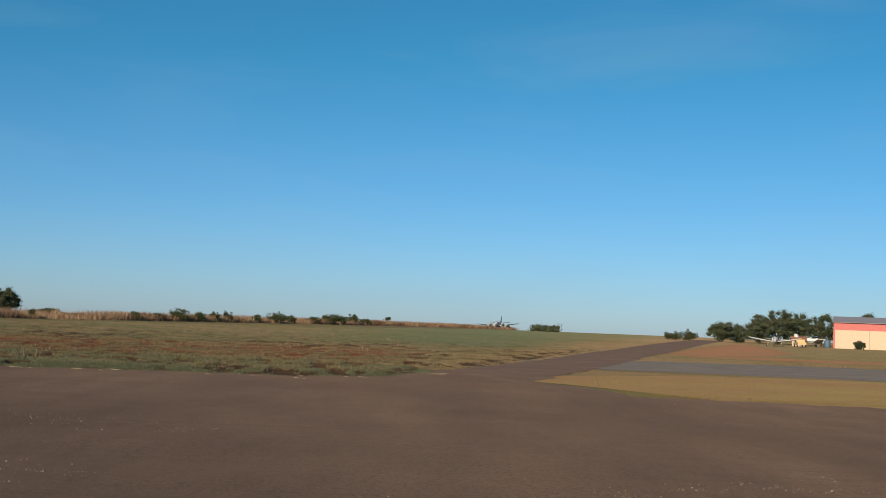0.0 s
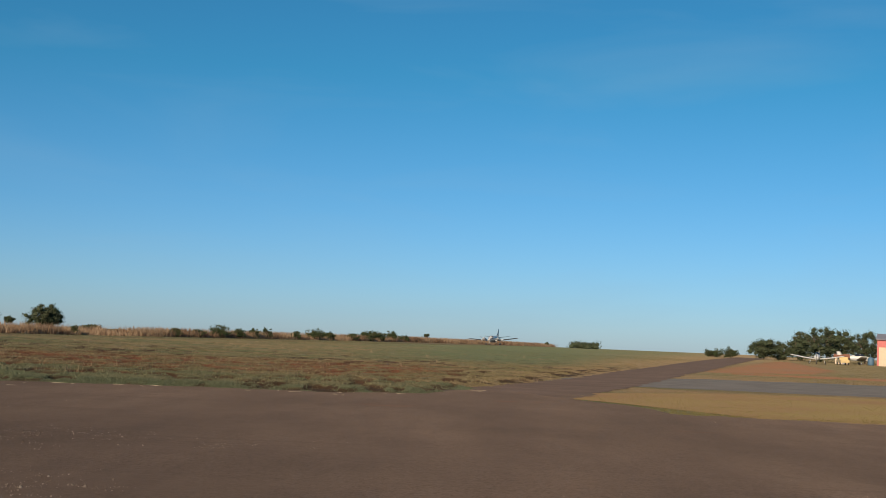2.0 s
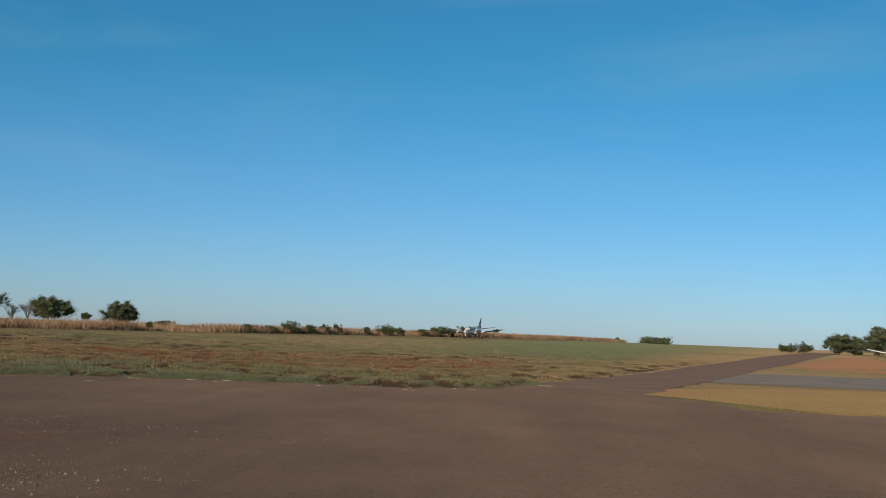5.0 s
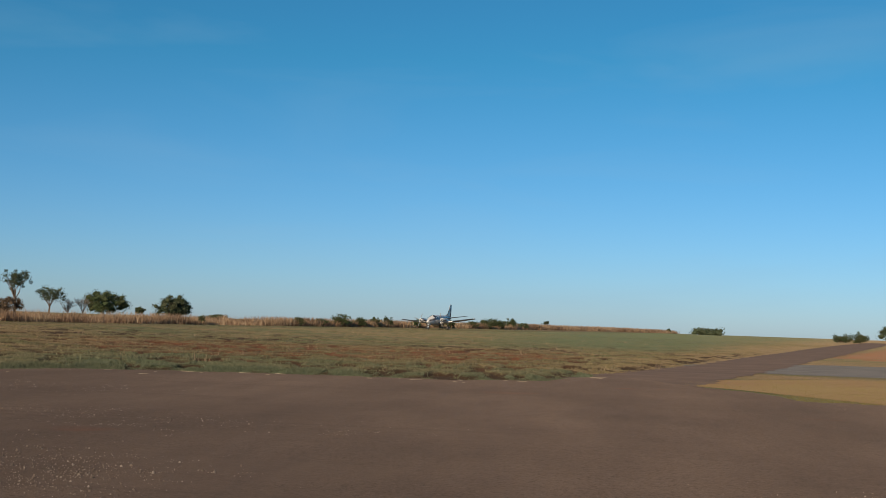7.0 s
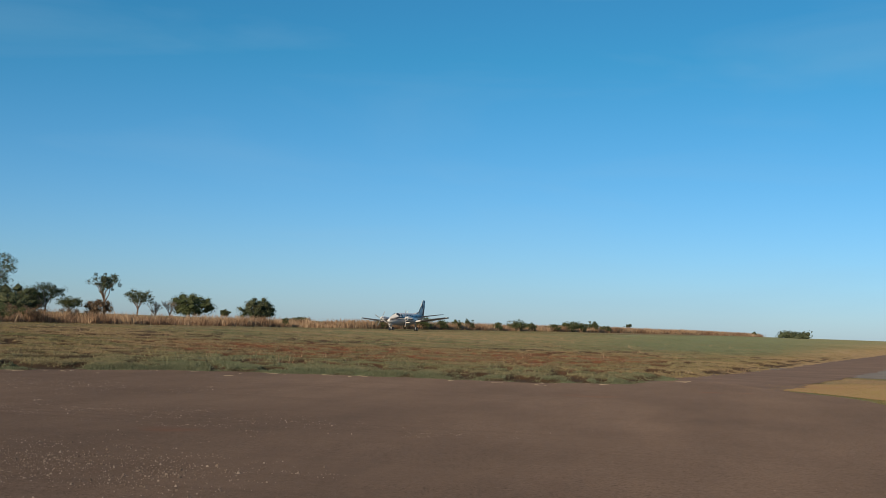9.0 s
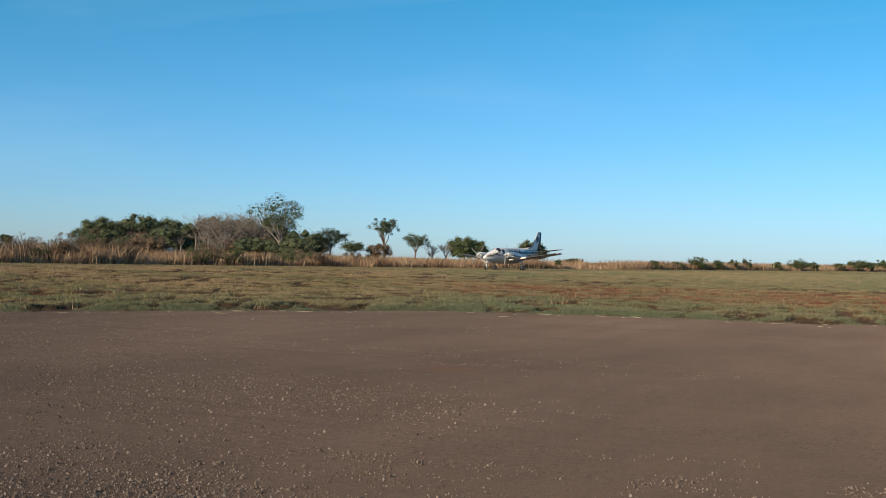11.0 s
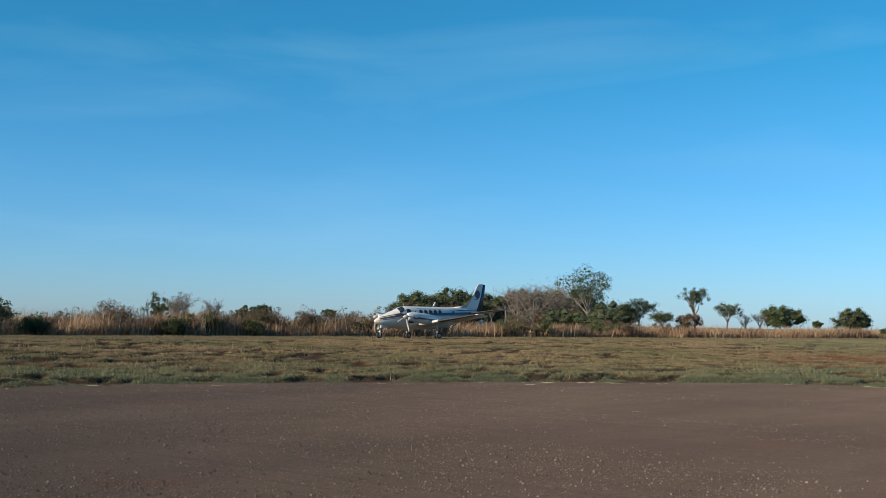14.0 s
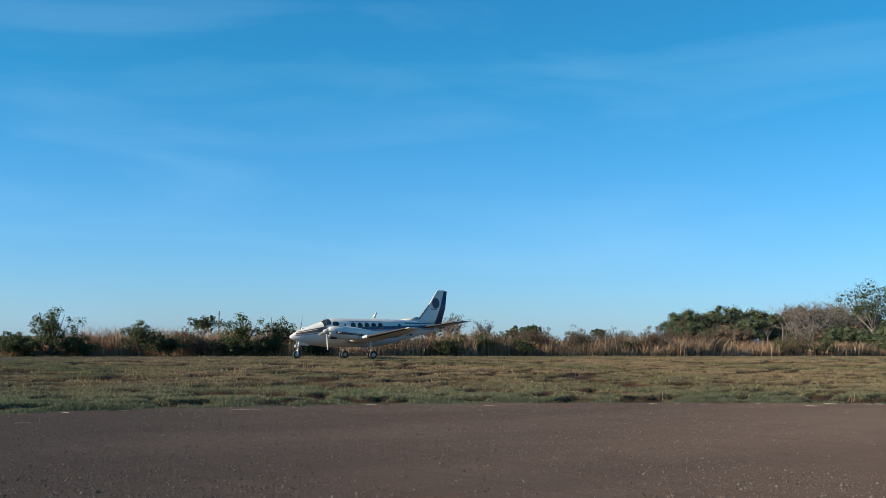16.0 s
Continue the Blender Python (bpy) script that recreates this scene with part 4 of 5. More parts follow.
def aircraft():
    """The twin turboprop; x ahead, y to port, on the ground under its main wheels."""
    top = tagged(new("airplane"), "white twin-engine turboprop airplane with navy and bronze stripes", "airplane")
    n = 32
    hull = part("fuselage", loft([[skin(s, 2 * math.pi * k / n) for k in range(n)] for s in sorted(set(BODY[:, 0].tolist() + [0.76, 1.0, 1.35, 1.9, 2.35, 2.66, 2.9, 4.2, 8.0, 9.0]))]), WHITE, top)
    spins = []
    for side in (1, -1):
        # cabin windows, a small aft one and the cockpit's side panes
        for i in range(5):
            part("cabin_window", pane(4.72 + 0.49 * i, 2.12, 0.18, 0.2, side), GLASS, hull, "dark round cabin window")
        part("aft_window", pane(8.15, 2.16, 0.11, 0.12, side), GLASS, hull, "small dark round window")
        part("cockpit_window", pane(3.52, 2.17, 0.21, 0.18, side, 3.5), GLASS, hull, "dark cockpit side window")
        part("escape_window", pane(4.15, 2.14, 0.06, 0.06, side, 3.0), GLASS, hull, "small dark square pane")
        rows = []
        for s in np.linspace(2.72, 3.2, 6):
            a0, a1 = 0.55 + (s - 2.70) * 0.1, 1.46
            rows.append([skin(s, (a0 + (a1 - a0) * k / 7) if side > 0 else math.pi - (a0 + (a1 - a0) * k / 7), 0.012) for k in range(8)])
        part("windscreen", loft(rows, False), GLASS, hull, "dark cockpit windscreen")
        # paint: wide navy band with thin bronze and grey-blue lines
        part("navy_stripe", stripe(2.3, 11.2, lambda s: 1.69 + 0.03 * s, lambda s: 1.86 + 0.034 * s, side), NAVY, hull, "navy painted stripe")
        part("blue_stripe", stripe(3.2, 11.0, lambda s: 1.60 + 0.03 * s, lambda s: 1.68 + 0.03 * s, side), BLUEGREY, hull, "grey-blue painted stripe")
        part("bronze_stripe", stripe(1.0, 2.9, lambda s: 1.42 + 0.14 * (s - 0.5), lambda s: 1.51 + 0.175 * (s - 0.5), side), BROWN, hull, "bronze-brown nose stripe")
        part("upper_nose_stripe", stripe(1.05, 2.9, lambda s: 1.53 + 0.19 * (s - 0.5), lambda s: 1.565 + 0.20 * (s - 0.5), side), BROWN, hull, "thin bronze nose stripe")
        part("thin_stripe", stripe(0.9, 3.4, lambda s: 1.36 + 0.12 * (s - 0.5), lambda s: 1.395 + 0.125 * (s - 0.5), side), NAVY, hull, "thin navy nose stripe")
        part("tail_stripe", stripe(8.6, 11.3, lambda s: 2.30 + 0.0 * s, lambda s: 2.36 + 0.0 * s, side), NAVY, hull, "navy stripe towards the tail")
        part("name_bar", stripe(4.4, 6.9, lambda s: 2.37, lambda s: 2.41, side), BLUEGREY, hull, "thin grey-blue bar over the windows")
        for i in range(3):
            part("mark_bar", stripe(8.35 + i * 0.3, 8.57 + i * 0.3, lambda s: 1.52, lambda s: 1.78, side, steps=4), NAVY, hull, "dark registration bar")
        # wing, flap and rubber leading edge
        spans = [(0.55, 2.25, 4.25, 1.12, 0.17), (2.0, 2.15, 4.25, 1.25, 0.16), (3.2, 1.85, 4.40, 1.40, 0.15), (5.2, 1.42, 4.78, 1.65, 0.14), (6.85, 1.08, 5.08, 1.86, 0.12), (7.0, 0.8, 5.2, 1.89, 0.09)]
        wing = part("wing", loft([foil(c, t, GEAR - s, z, side * y) for y, c, s, z, t in spans]), WHITE, top, "white low wing with dark leading edge")
        lead = []
        for y, c, s, z, t in spans[2:5]:
            fo = foil(c, t * 1.05, GEAR - s + 0.012, z, side * y, 13)
            lead.append([Vector(p) for p in (fo[4], fo[3], fo[2], fo[1], fo[0], fo[-1], fo[-2], fo[-3])])
        part("deicing_boot", loft(lead, False), DARKTOP, wing, "black rubber leading edge")
        flap = []
        for y, c, s, z, t in spans[2:5]:
            e = GEAR - s - c
            flap.append([(e + 0.42, side * y, z + 0.02), (e - 0.10, side * y, z - 0.07), (e - 0.12, side * y, z - 0.10), (e + 0.40, side * y, z - 0.07)])
        part("flap", loft(flap), WHITE, wing, "lowered white wing flap")
        tip = box((0.3, 0.1, 0.06), (GEAR - 5.35, side * 7.0, 1.9), 0.02)
        part("wing_light", tip, HUB, wing, "clear wing tip light")
        # nacelle
        y0 = side * 1.98
        prof = [(2.35, 0.24, 1.70), (2.42, 0.30, 1.70), (2.7, 0.37, 1.68), (3.2, 0.42, 1.64), (4.2, 0.42, 1.56), (5.2, 0.36, 1.45), (6.0, 0.24, 1.36), (6.7, 0.06, 1.32)]
        rings = [[(GEAR - s, y0 + r * 0.92 * math.cos(2 * math.pi * k / 20), z + r * math.sin(2 * math.pi * k / 20)) for k in range(20)] for s, r, z in prof]
        nac = part("engine_nacelle", loft(rings), WHITE, top, "white engine nacelle with dark exhausts")
        band = [[(GEAR - s, y0 + side * (r * 0.92 * math.cos(a) + 0.008), z + r * math.sin(a)) for a in np.linspace(-0.25, 0.05, 4)] for s, r, z in prof[2:7]]
        part("nacelle_stripe", loft(band, False), NAVY, nac, "navy nacelle stripe")
        part("air_intake", box((0.5, 0.34, 0.16), (GEAR - 2.65, y0, 1.30), 0.05), DARKTOP, nac, "dark air intake under the engine")
        for q in (1, -1):
            part("exhaust_pipe", rod((GEAR - 2.85, y0 + q * 0.34, 1.62), (GEAR - 3.3, y0 + q * 0.52, 1.60), 0.085, 10, 0.075), EXHAUST, nac, "dark exhaust pipe")
        # propeller with four blades
        rr = [(0.0, 0.17), (0.12, 0.17), (0.26, 0.12), (0.36, 0.03)]
        spin = part("propeller", loft([[(x, r * math.cos(2 * math.pi * k / 14), r * math.sin(2 * math.pi * k / 14)) for k in range(14)] for x, r in rr]), HUB, top, "pale propeller spinner with four blades")
        for b in range(4):
            secs = []
            for rad, ch, tw in ((0.12, 0.09, 62), (0.3, 0.13, 50), (0.6, 0.16, 38), (0.95, 0.14, 28), (1.14, 0.10, 24), (1.17, 0.04, 24)):
                t = radians(tw)
                pts = []
                for u, v in ((-0.5, 0), (-0.2, 0.07), (0.2, 0.06), (0.5, 0), (0.2, -0.04), (-0.2, -0.05)):
                    pts.append(Vector((0.1 + ch * (u * math.sin(t) + v * math.cos(t)), ch * (u * math.cos(t) - v * math.sin(t)), rad)))
                secs.append(pts)
            bm = loft(secs)
            bmesh.ops.rotate(bm, verts=bm.verts, matrix=Matrix.Rotation(b * math.pi / 2, 3, "X"))
            part("propeller_blade", bm, BLADE_METAL, spin, "grey metal propeller blade")
        spins.append((spin, Vector((GEAR - 2.35, y0, 1.70))))
        # main leg
        leg = part("main_gear_leg", rod((GEAR - 5.3, y0, 1.45), (0.0, y0, 0.28), 0.06), STEEL, top, "steel landing gear leg")
        part("drag_brace", rod((GEAR - 4.7, y0, 1.4), (0.02, y0, 0.55), 0.03), STEEL, leg)
        part("axle", rod((0, y0 - 0.24, 0.26), (0, y0 + 0.24, 0.26), 0.035), STEEL, leg)
        for q in (1, -1):
            spins.append((wheel("main_wheel", top, (0, y0 + q * 0.17, 0.26), 0.26, 0.17), None))
        # tailplane
        tail = [(0.1, 1.55, 10.05, 2.08, 0.11), (1.6, 1.2, 10.5, 2.24, 0.1), (3.25, 0.85, 10.95, 2.42, 0.09), (3.4, 0.6, 11.08, 2.44, 0.07)]
        stab = part("tailplane", loft([foil(c, t, GEAR - s, z, side * y) for y, c, s, z, t in tail]), BLUEGREY, top, "dark-edged horizontal tailplane")
        lead = []
        for y, c, s, z, t in tail[:3]:
            fo = foil(c, t * 1.08, GEAR - s + 0.01, z, side * y, 13)
            lead.append([Vector(p) for p in (fo[4], fo[3], fo[2], fo[1], fo[0], fo[-1], fo[-2], fo[-3])])
        part("deicing_boot", loft(lead, False), DARKTOP, stab, "black rubber leading edge")
    # fin and rudder
    def fin_section(z, le, c, t):
        return [(x, y, z) for x, z0, y in ((p[0], 0, p[2]) for p in foil(c, t, GEAR - le, 0.0, 0.0))]
    fin = part("tail_fin", loft([fin_section(2.30, 9.55, 1.75, 0.10), fin_section(2.6, 9.85, 1.62, 0.10), fin_section(3.5, 10.62, 1.12, 0.10), fin_section(4.5, 11.26, 0.66, 0.09), fin_section(4.58, 11.36, 0.54, 0.05)]), WHITE, top, "pale grey tail fin with a dark emblem")
    part("rudder", loft([fin_section(2.2, 11.02, 0.62, 0.13), fin_section(3.4, 11.55, 0.44, 0.13), fin_section(4.53, 11.84, 0.26, 0.12)]), NAVY, fin, "navy rudder edge")
    lead = []
    for z, le, c in ((2.62, 9.87, 1.62), (3.5, 10.62, 1.12), (4.2, 11.21, 0.74)):
        fo = foil(c, 0.12, GEAR - le + 0.015, 0.0, 0.0, 13)
        lead.append([Vector((p[0], p[2], z)) for p in (fo[2], fo[1], fo[0], fo[-1], fo[-2])])
    part("fin_boot", loft(lead, False), DARKTOP, fin, "black rubber fin edge")
    for side in (1, -1):
        bm = bmesh.new()
        ring = [bm.verts.new((GEAR - 11.2 + 0.28 * math.cos(t), side * 0.066, 3.70 + 0.36 * math.sin(t))) for t in np.linspace(0, 2 * math.pi, 18)[:-1]]
        bm.faces.new(ring)
        part("emblem", bm, NAVY, fin, "dark round emblem", False)
        part("emblem_bar", box((0.42, 0.012, 0.08), (GEAR - 11.05, side * 0.066, 3.3)), BLUEGREY, fin, "grey-blue bar under the emblem", False)
    dorsal = loft([[(GEAR - s, y, z) for y, z in ((-w, 2.42), (0, 2.42 + h), (w, 2.42))] for s, w, h in ((8.4, 0.02, 0.16), (9.2, 0.05, 0.24), (9.9, 0.06, 0.36))])
    part("dorsal_fin", dorsal, WHITE, fin)
    part("tail_cone", rod((GEAR - 11.45, 0, 2.06), (GEAR - 12.0, 0, 2.1), 0.11, 12, 0.02), NAVY, hull, "navy tail cone")
    part("antenna_blade", loft([[(GEAR - 6.55 + x, y, 2.62) for x, y in ((0.1, 0), (0, 0.02), (-0.12, 0), (0, -0.02))], [(GEAR - 6.75 + x, y, 3.0) for x, y in ((0.06, 0), (0, 0.012), (-0.06, 0), (0, -0.012))]]), WHITE, hull, "white blade antenna")
    part("antenna_pod", box((0.25, 0.06, 0.16), (GEAR - 5.9, 0, 0.68), 0.02), WHITE, hull)
    # nose leg
    leg = part("nose_gear_leg", rod((GEAR - 1.32, 0, 1.15), (GEAR - 1.18, 0, 0.30), 0.055), WHITE, top, "white nose gear leg")
    part("fork", box((0.10, 0.24, 0.30), (GEAR - 1.18, 0, 0.40), 0.03), WHITE, leg)
    part("taxi_light", rod((GEAR - 1.12, 0, 0.78), (GEAR - 1.02, 0, 0.78), 0.09, 12), HUB, leg, "round taxi light")
    for q in (1, -1):
        part("nose_gear_door", box((0.75, 0.02, 0.30), (GEAR - 1.55, q * 0.20, 0.98), 0.008), WHITE, leg, "open white nose gear door")
    spins.append((wheel("nose_wheel", top, (GEAR - 1.15, 0, 0.26), 0.26, 0.16), None))
    return top, spins


plane, spinning = aircraft()

# ---- the far side: hangar, parked aircraft, vehicles ----
PINK = m_paint("faded_red_sheet", (0.52, 0.13, 0.12), 0.6, 0.3)
CREAM = m_paint("cream_wall_paint", (0.62, 0.47, 0.33), 0.7, 0.25)
ROOFGREY = m_paint("grey_roof_sheet", (0.30, 0.27, 0.27), 0.55, 0.3)
YELLOWP = m_paint("yellow_vehicle_paint", (0.60, 0.44, 0.20), 0.4, 0.25)
BLUEP = m_paint("blue_tarpaulin", (0.07, 0.14, 0.22), 0.6, 0.2)
REDTILE = m_paint("clay_roof", (0.30, 0.13, 0.07), 0.8, 0.4)


def hangar():
    az = radians(-18.55)
    x, y = -math.sin(az) * 250, math.cos(az) * 250
    z = float(height(x, y))
    top = tagged(new("hangar"), "cream hangar with a faded red upper band and grey roof", "hangar")
    top.matrix_world = pose(x, y, z, 0, 0, -19.5) @ Matrix.Diagonal((1, 1, 0.86, 1))     # x along the front, y to the back
    long, deep = 24.0, 18.0
    wall = part("front_wall", box((long, 0.25, 4.3), (long / 2, 0.125, 2.15)), CREAM, top, "cream hangar front wall", False)
    for i in range(3):
        part("wall_seam", box((0.08, 0.06, 4.25), (6.6 * (i + 1), -0.02, 2.13)), ROOFGREY, wall, "dark seam between door leaves", False)
    band = part("upper_band", box((long + 0.3, 0.3, 1.75), (long / 2, 0.1, 5.18)), PINK, top, "faded red sheet metal band", False)
    for i in range(48):
        part("rib", box((0.07, 0.05, 1.7), (0.25 + i * 0.5, -0.07, 5.18)), PINK, band, "", False)
    part("corner_post", box((0.35, 0.4, 4.3), (-0.02, 0.05, 2.15)), PINK, top, "faded red corner post", False)
    part("side_wall", box((0.25, deep, 6.0), (0.125, deep / 2 + 0.26, 3.0)), CREAM, top, "", False)
    part("end_wall", box((0.25, deep, 6.0), (long - 0.125, deep / 2 + 0.26, 3.0)), CREAM, top, "", False)
    part("back_wall", box((long, 0.25, 6.0), (long / 2, deep + 0.4, 3.0)), CREAM, top, "", False)
    roof = loft([[(-0.4, -0.5, 6.06), (-0.4, deep / 2, 7.6), (-0.4, deep + 0.8, 6.06), (-0.4, deep / 2, 7.45), (-0.4, -0.5, 5.98)][:5],
                 [(long + 0.4, -0.5, 6.06), (long + 0.4, deep / 2, 7.6), (long + 0.4, deep + 0.8, 6.06), (long + 0.4, deep / 2, 7.45), (long + 0.4, -0.5, 5.98)]])
    part("roof", roof, ROOFGREY, top, "grey sheet metal roof", False)


def light_plane(x, y, turn, label, trim):
    """A small low-wing piston aircraft."""
    top = tagged(new("light_airplane"), label, "airplane", group="parked light airplanes")
    top.matrix_world = pose(x, y, float(height(x, y)), 0, 0, turn)
    secs = [(3.0, 1.15, 0.12, 0.12), (2.9, 1.15, 0.36, 0.34), (1.9, 1.2, 0.46, 0.46), (1.2, 1.28, 0.5, 0.55), (0.2, 1.5, 0.48, 0.78), (-0.9, 1.4, 0.44, 0.62), (-2.4, 1.3, 0.26, 0.34), (-4.3, 1.32, 0.06, 0.14)]
    hull = part("fuselage", loft([[(sx, w * math.cos(2 * math.pi * k / 18), z + h * math.sin(2 * math.pi * k / 18)) for k in range(18)] for sx, z, w, h in secs]), WHITE, top)
    part("canopy", loft([[(sx, w * math.cos(a), 1.75 + h * math.sin(a)) for a in np.linspace(0, math.pi, 10)] for sx, w, h in ((1.2, 0.36, 0.05), (0.5, 0.44, 0.52), (-0.5, 0.42, 0.45), (-1.2, 0.3, 0.05))], False), GLASS, hull, "dark canopy glass")
    part("side_stripe", box((4.6, 0.98, 0.12), (0.3, 0, 1.2), 0.02), trim, hull, "painted side stripe")
    for side in (1, -1):
        part("wing", loft([foil(c, 0.14, le, z, side * yy) for yy, c, le, z in ((0.3, 1.8, 1.2, 0.95), (2.4, 1.7, 1.15, 1.22), (4.6, 1.3, 1.0, 1.62), (4.75, 0.9, 0.8, 1.65))]), WHITE, top, "white low wing")
        part("tailplane", loft([foil(c, 0.09, le, 1.42, side * yy) for yy, c, le in ((0.05, 1.0, -3.2), (1.8, 0.7, -3.4))]), WHITE, top)
        leg = part("main_gear_leg", rod((0.3, side * 1.1, 1.0), (0.25, side * 1.35, 0.25), 0.05), STEEL, top)
        w = wheel("main_wheel", top, (0.25, side * 1.45, 0.25), 0.25, 0.16)
    part("tail_fin", loft([[(px, py, z) for px, py in ((le, 0), (le - c * 0.4, 0.05), (le - c, 0), (le - c * 0.4, -0.05))] for z, le, c in ((1.4, -2.9, 1.5), (2.6, -3.7, 0.8))]), WHITE, top)
    part("nose_gear_leg", rod((2.3, 0, 0.9), (2.4, 0, 0.25), 0.05), STEEL, top)
    wheel("nose_wheel", top, (2.4, 0, 0.22), 0.22, 0.14)
    prop = part("propeller", rod((3.0, 0, 1.15), (3.2, 0, 1.15), 0.13, 12, 0.03), HUB, top)
    part("propeller_blade", box((0.04, 0.13, 1.8), (3.05, 0, 1.15), 0.015), EXHAUST, prop)
    return top


def vehicle(name, x, y, turn, paint, label, cargo):
    """A small pickup or car with cab, glass and wheels."""
    top = tagged(new(name), label, "vehicle")
    top.matrix_world = pose(x, y, float(height(x, y)), 0, 0, turn)
    prof = [(2.0, 0.45), (2.0, 0.85), (1.1, 0.98), (0.55, 1.5), (-0.6, 1.52), (-0.9, 0.98), (-2.0, 0.95), (-2.0, 0.45)] if cargo else [(1.9, 0.4), (1.9, 0.75), (1.0, 0.9), (0.4, 1.42), (-1.0, 1.42), (-1.6, 0.95), (-1.9, 0.9), (-1.9, 0.4)]
    bm = loft([[(px, -0.82, pz) for px, pz in prof], [(px, 0.82, pz) for px, pz in prof]])
    bmesh.ops.bevel(bm, geom=bm.edges[:], offset=0.05, segments=2, affect="EDGES")
    body = part("body", bm, paint, top, "", False)
    for side in (1, -1):
        part("side_window", box((1.1, 0.03, 0.34), (-0.1, side * 0.83, 1.22), 0.01), GLASS, body, "dark side window")
    part("windscreen", box((0.04, 1.35, 0.46), (0.88, 0, 1.24), 0.01, None), GLASS, body, "dark windscreen")
    for sx in (1.25, -1.25):
        for side in (1, -1):
            wheel("wheel", top, (sx, side * 0.75, 0.33), 0.33, 0.2)


def at(az, dist):
    return -math.sin(radians(az)) * dist, math.cos(radians(az)) * dist


hangar()
light_plane(*at(-15.95, 232), -110, "white low-wing light airplane parked on rough grass", NAVY)
light_plane(*at(-17.75, 262), -10, "white light airplane parked behind a yellow pickup", BLUEGREY)
vehicle("pickup_truck", *at(-17.05, 240), 85, YELLOWP, "yellow pickup truck parked near the hangar", True)
bx, by = at(-18.25, 258)
tank = tagged(new("water_tank"), "blue plastic water tank beside the hangar", "water tank")
tank.matrix_world = pose(bx, by, float(height(bx, by)))
part("tank_body", loft([[(r * math.cos(2 * math.pi * k / 20), r * math.sin(2 * math.pi * k / 20), z) for k in range(20)] for r, z in ((0.6, 0), (0.64, 0.1), (0.64, 1.3), (0.55, 1.5), (0.25, 1.62))]), BLUEP, tank)
part("tank_lid", rod((0, 0, 1.6), (0, 0, 1.7), 0.28, 14), BLUEP, tank)


def shed(x, y, turn, wide, tall, wall, roof, label):
    top = tagged(new("shed"), label, "shed", group="low sheds by the hangar")
    top.matrix_world = pose(x, y, float(height(x, y)), 0, 0, turn)
    w = part("wall", box((wide, 3.0, tall), (0, 0, tall / 2), 0.02), wall, top, "", False)
    part("door", box((0.9, 0.06, min(2.0, tall * 0.85)), (wide * 0.2, -1.52, min(2.0, tall * 0.85) / 2)), ROOFGREY, w, "grey shed door", False)
    part("roof", loft([[(-wide / 2 - 0.3, yy, zz) for yy, zz in ((-1.9, tall), (0, tall + 0.7), (1.9, tall), (1.9, tall + 0.08), (0, tall + 0.8), (-1.9, tall + 0.08))],
                       [(wide / 2 + 0.3, yy, zz) for yy, zz in ((-1.9, tall), (0, tall + 0.7), (1.9, tall), (1.9, tall + 0.08), (0, tall + 0.8), (-1.9, tall + 0.08))]]), roof, top, "", False)


def trough(x, y, turn):
    """A low open concrete trough."""
    ob = tagged(new("trough"), "low white concrete trough behind the tall grass", "trough", group="troughs behind the tall grass")
    ob.matrix_world = pose(x, y, float(height(x, y)), 0, 0, turn)
    part("base", box((2.6, 1.0, 0.2), (0, 0, 0.1), 0.02), WHITE, ob, "", False)
    for sx in (1, -1):
        part("end", box((0.12, 1.0, 1.5), (sx * 1.24, 0, 0.952), 0.02), WHITE, ob, "", False)
        part("side", box((2.34, 0.12, 1.5), (0, sx * 0.44, 0.952), 0.02), WHITE, ob, "", False)


trough(*at(31.9, 214), 32)
trough(*at(37.3, 210), 37)
shed(*at(-17.0, 262), -17, 2.6, 1.3, CREAM, REDTILE, "small cream shed with a clay roof under the trees")
px, py = at(62.4, 118)
pole = tagged(new("pole"), "thin weathered wooden utility pole behind the bushes", "pole")
pole.matrix_world = pose(px, py, float(height(px, py)))
part("mast", rod((0, 0, -0.3), (0, 0, 3.9), 0.06, 8, 0.045), BARK, pole)
part("cross_arm", box((0.5, 0.06, 0.06), (0, 0, 3.6), 0.01), BARK, pole)

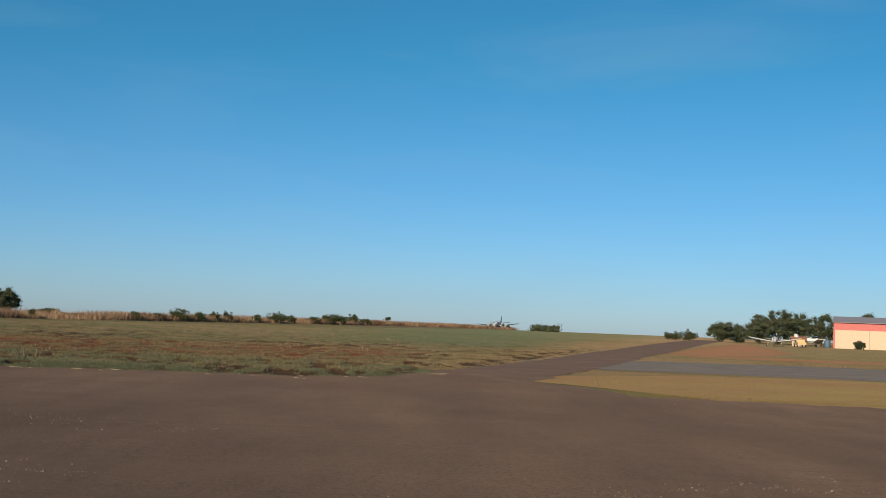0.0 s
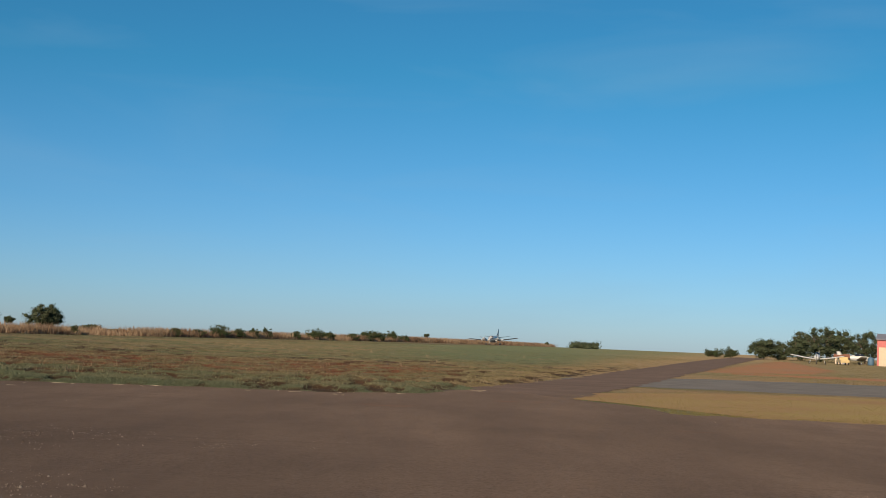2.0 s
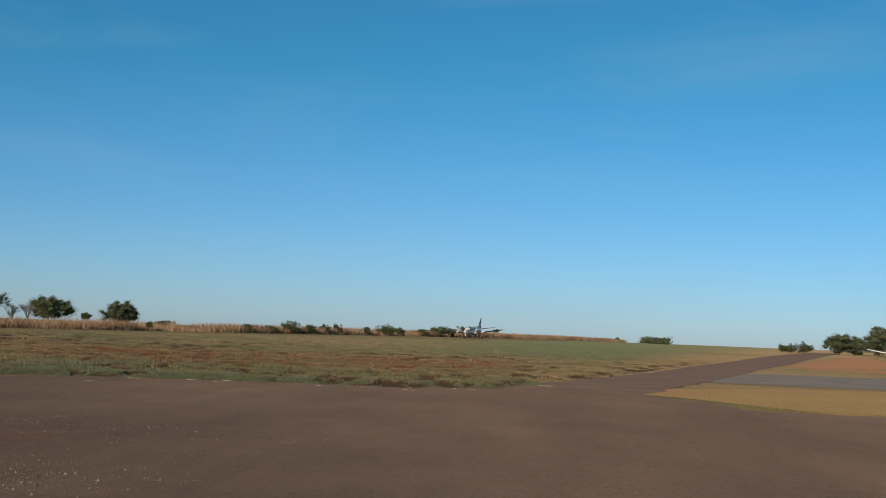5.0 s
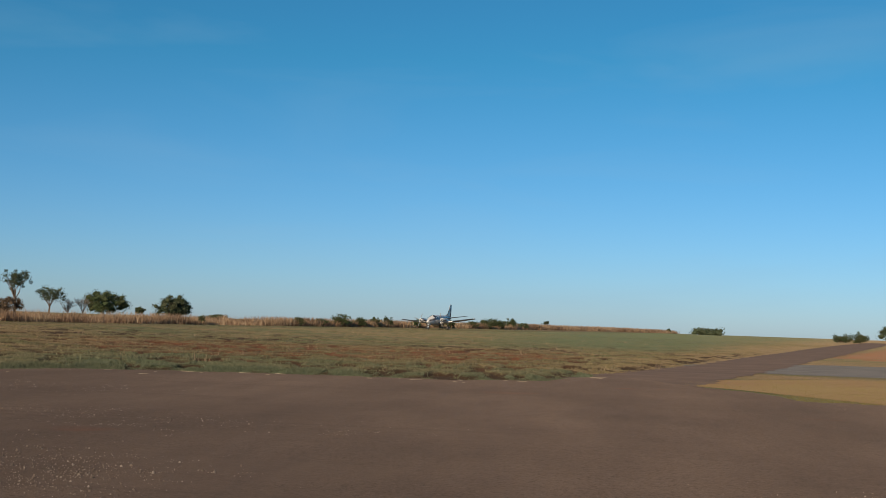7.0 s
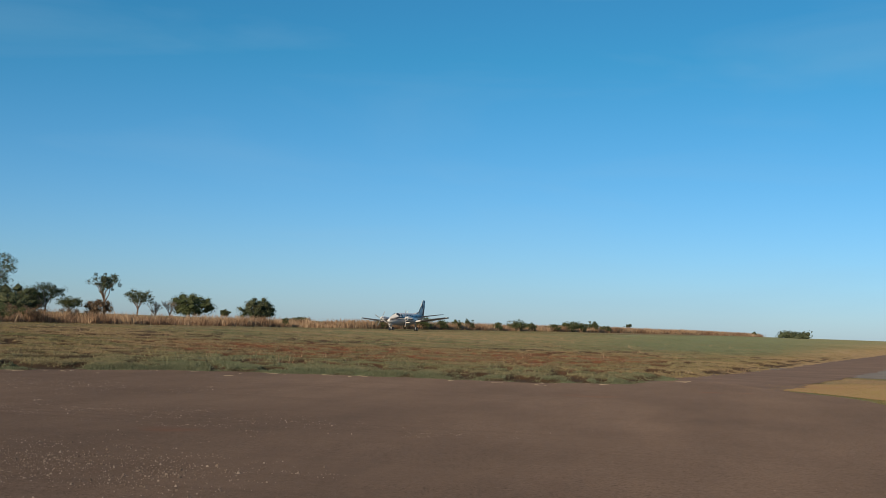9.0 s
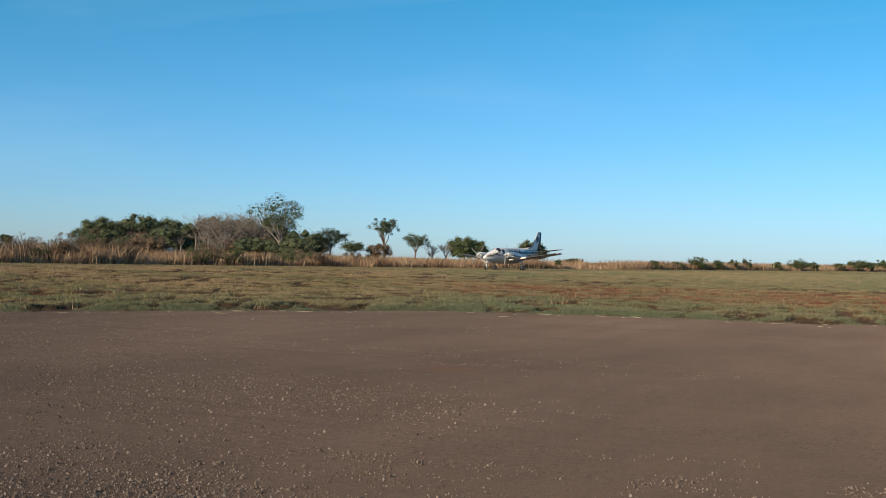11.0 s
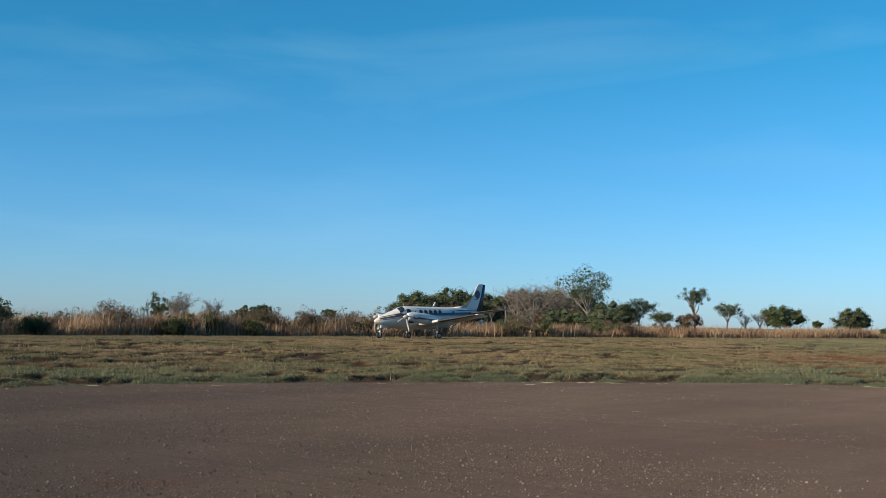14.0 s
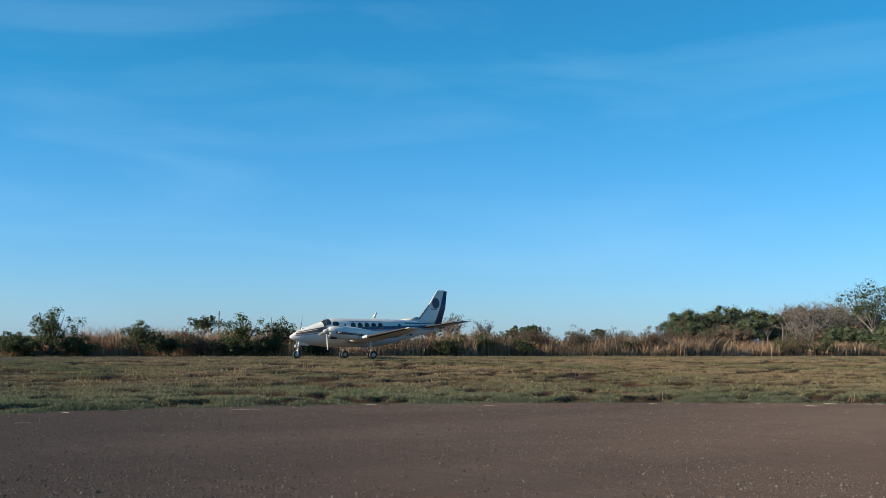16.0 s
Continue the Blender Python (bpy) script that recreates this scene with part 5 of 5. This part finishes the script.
def fence_post(x, y, tall, lean):
    """A weathered round post with a chamfered top."""
    ob = tagged(new("fence_post"), "weathered grey wooden fence post behind tall dry grass", "fence post", group="fence posts along the runway")
    ob.matrix_world = pose(x, y, float(height(x, y)), lean, -lean * 0.6, 0)
    part("shaft", rod((0, 0, -0.3), (0, 0, tall), 0.08, 8, 0.07), BARK_PALE, ob)
    part("post_cap", rod((0, 0, tall), (0, 0, tall + 0.05), 0.07, 8, 0.03), BARK_PALE, ob)


posts = np.random.default_rng(41)
for i in range(14):
    v = 112.0 + i * 9.5
    fence_post(float(runway_x(v)) - 26.0, v, 1.3 + posts.uniform(-0.1, 0.15), posts.normal(0, 2.5))

# ---- what moves ----
ROLL_T = (0.0, 2.0, 7.0, 10.5, 11.5, 12.0, 12.5, 13.0, 13.5, 14.5, 15.0, 16.0)
ROLL_Y = (387.0, 331.5, 209.9, 137.4, 119.2, 109.9, 100.6, 91.1, 82.0, 65.1, 57.4, 43.4)


def float_x(y):
    return float(runway_x(y))


def motions():
    fit = np.polyfit(ROLL_T, ROLL_Y, 5)
    rows = []
    for i in range(65):
        t = i * 0.25
        y = float(np.polyval(fit, t))
        x = float_x(y)
        slope = float(np.interp(y, (43, 60, 75, 100, 112), (0.125, 0.17, 0.215, 0.235, 0.27)))
        bank = float(np.interp(t, (0, 4, 7, 10.5, 12, 16), (2.3, 2.3, 2.0, 1.6, 0.8, 0.5)))
        pitch = math.degrees(math.atan2(float(height(x, y)) - float(height(float_x(y - 5), y - 5)), 5.0))
        rows.append((t, pose(x, y, float(height(x, y)) + 0.03) @ pose(0, 0, 0, 0, 0, math.degrees(math.atan2(-1.0, -slope))) @ pose(0, 0, 0, bank, pitch, 0)))
    walk(plane, rows)
    for n, (ob, place) in enumerate(spinning):
        if place is not None:
            walk(ob, [(i * 0.1, pose(*place, i * 76.0 + 20 * n)) for i in range(161)])
        else:
            p = ob.location.copy()
            walk(ob, [(i * 0.1, pose(*p, 0, i * 81.0)) for i in range(161)])


motions()
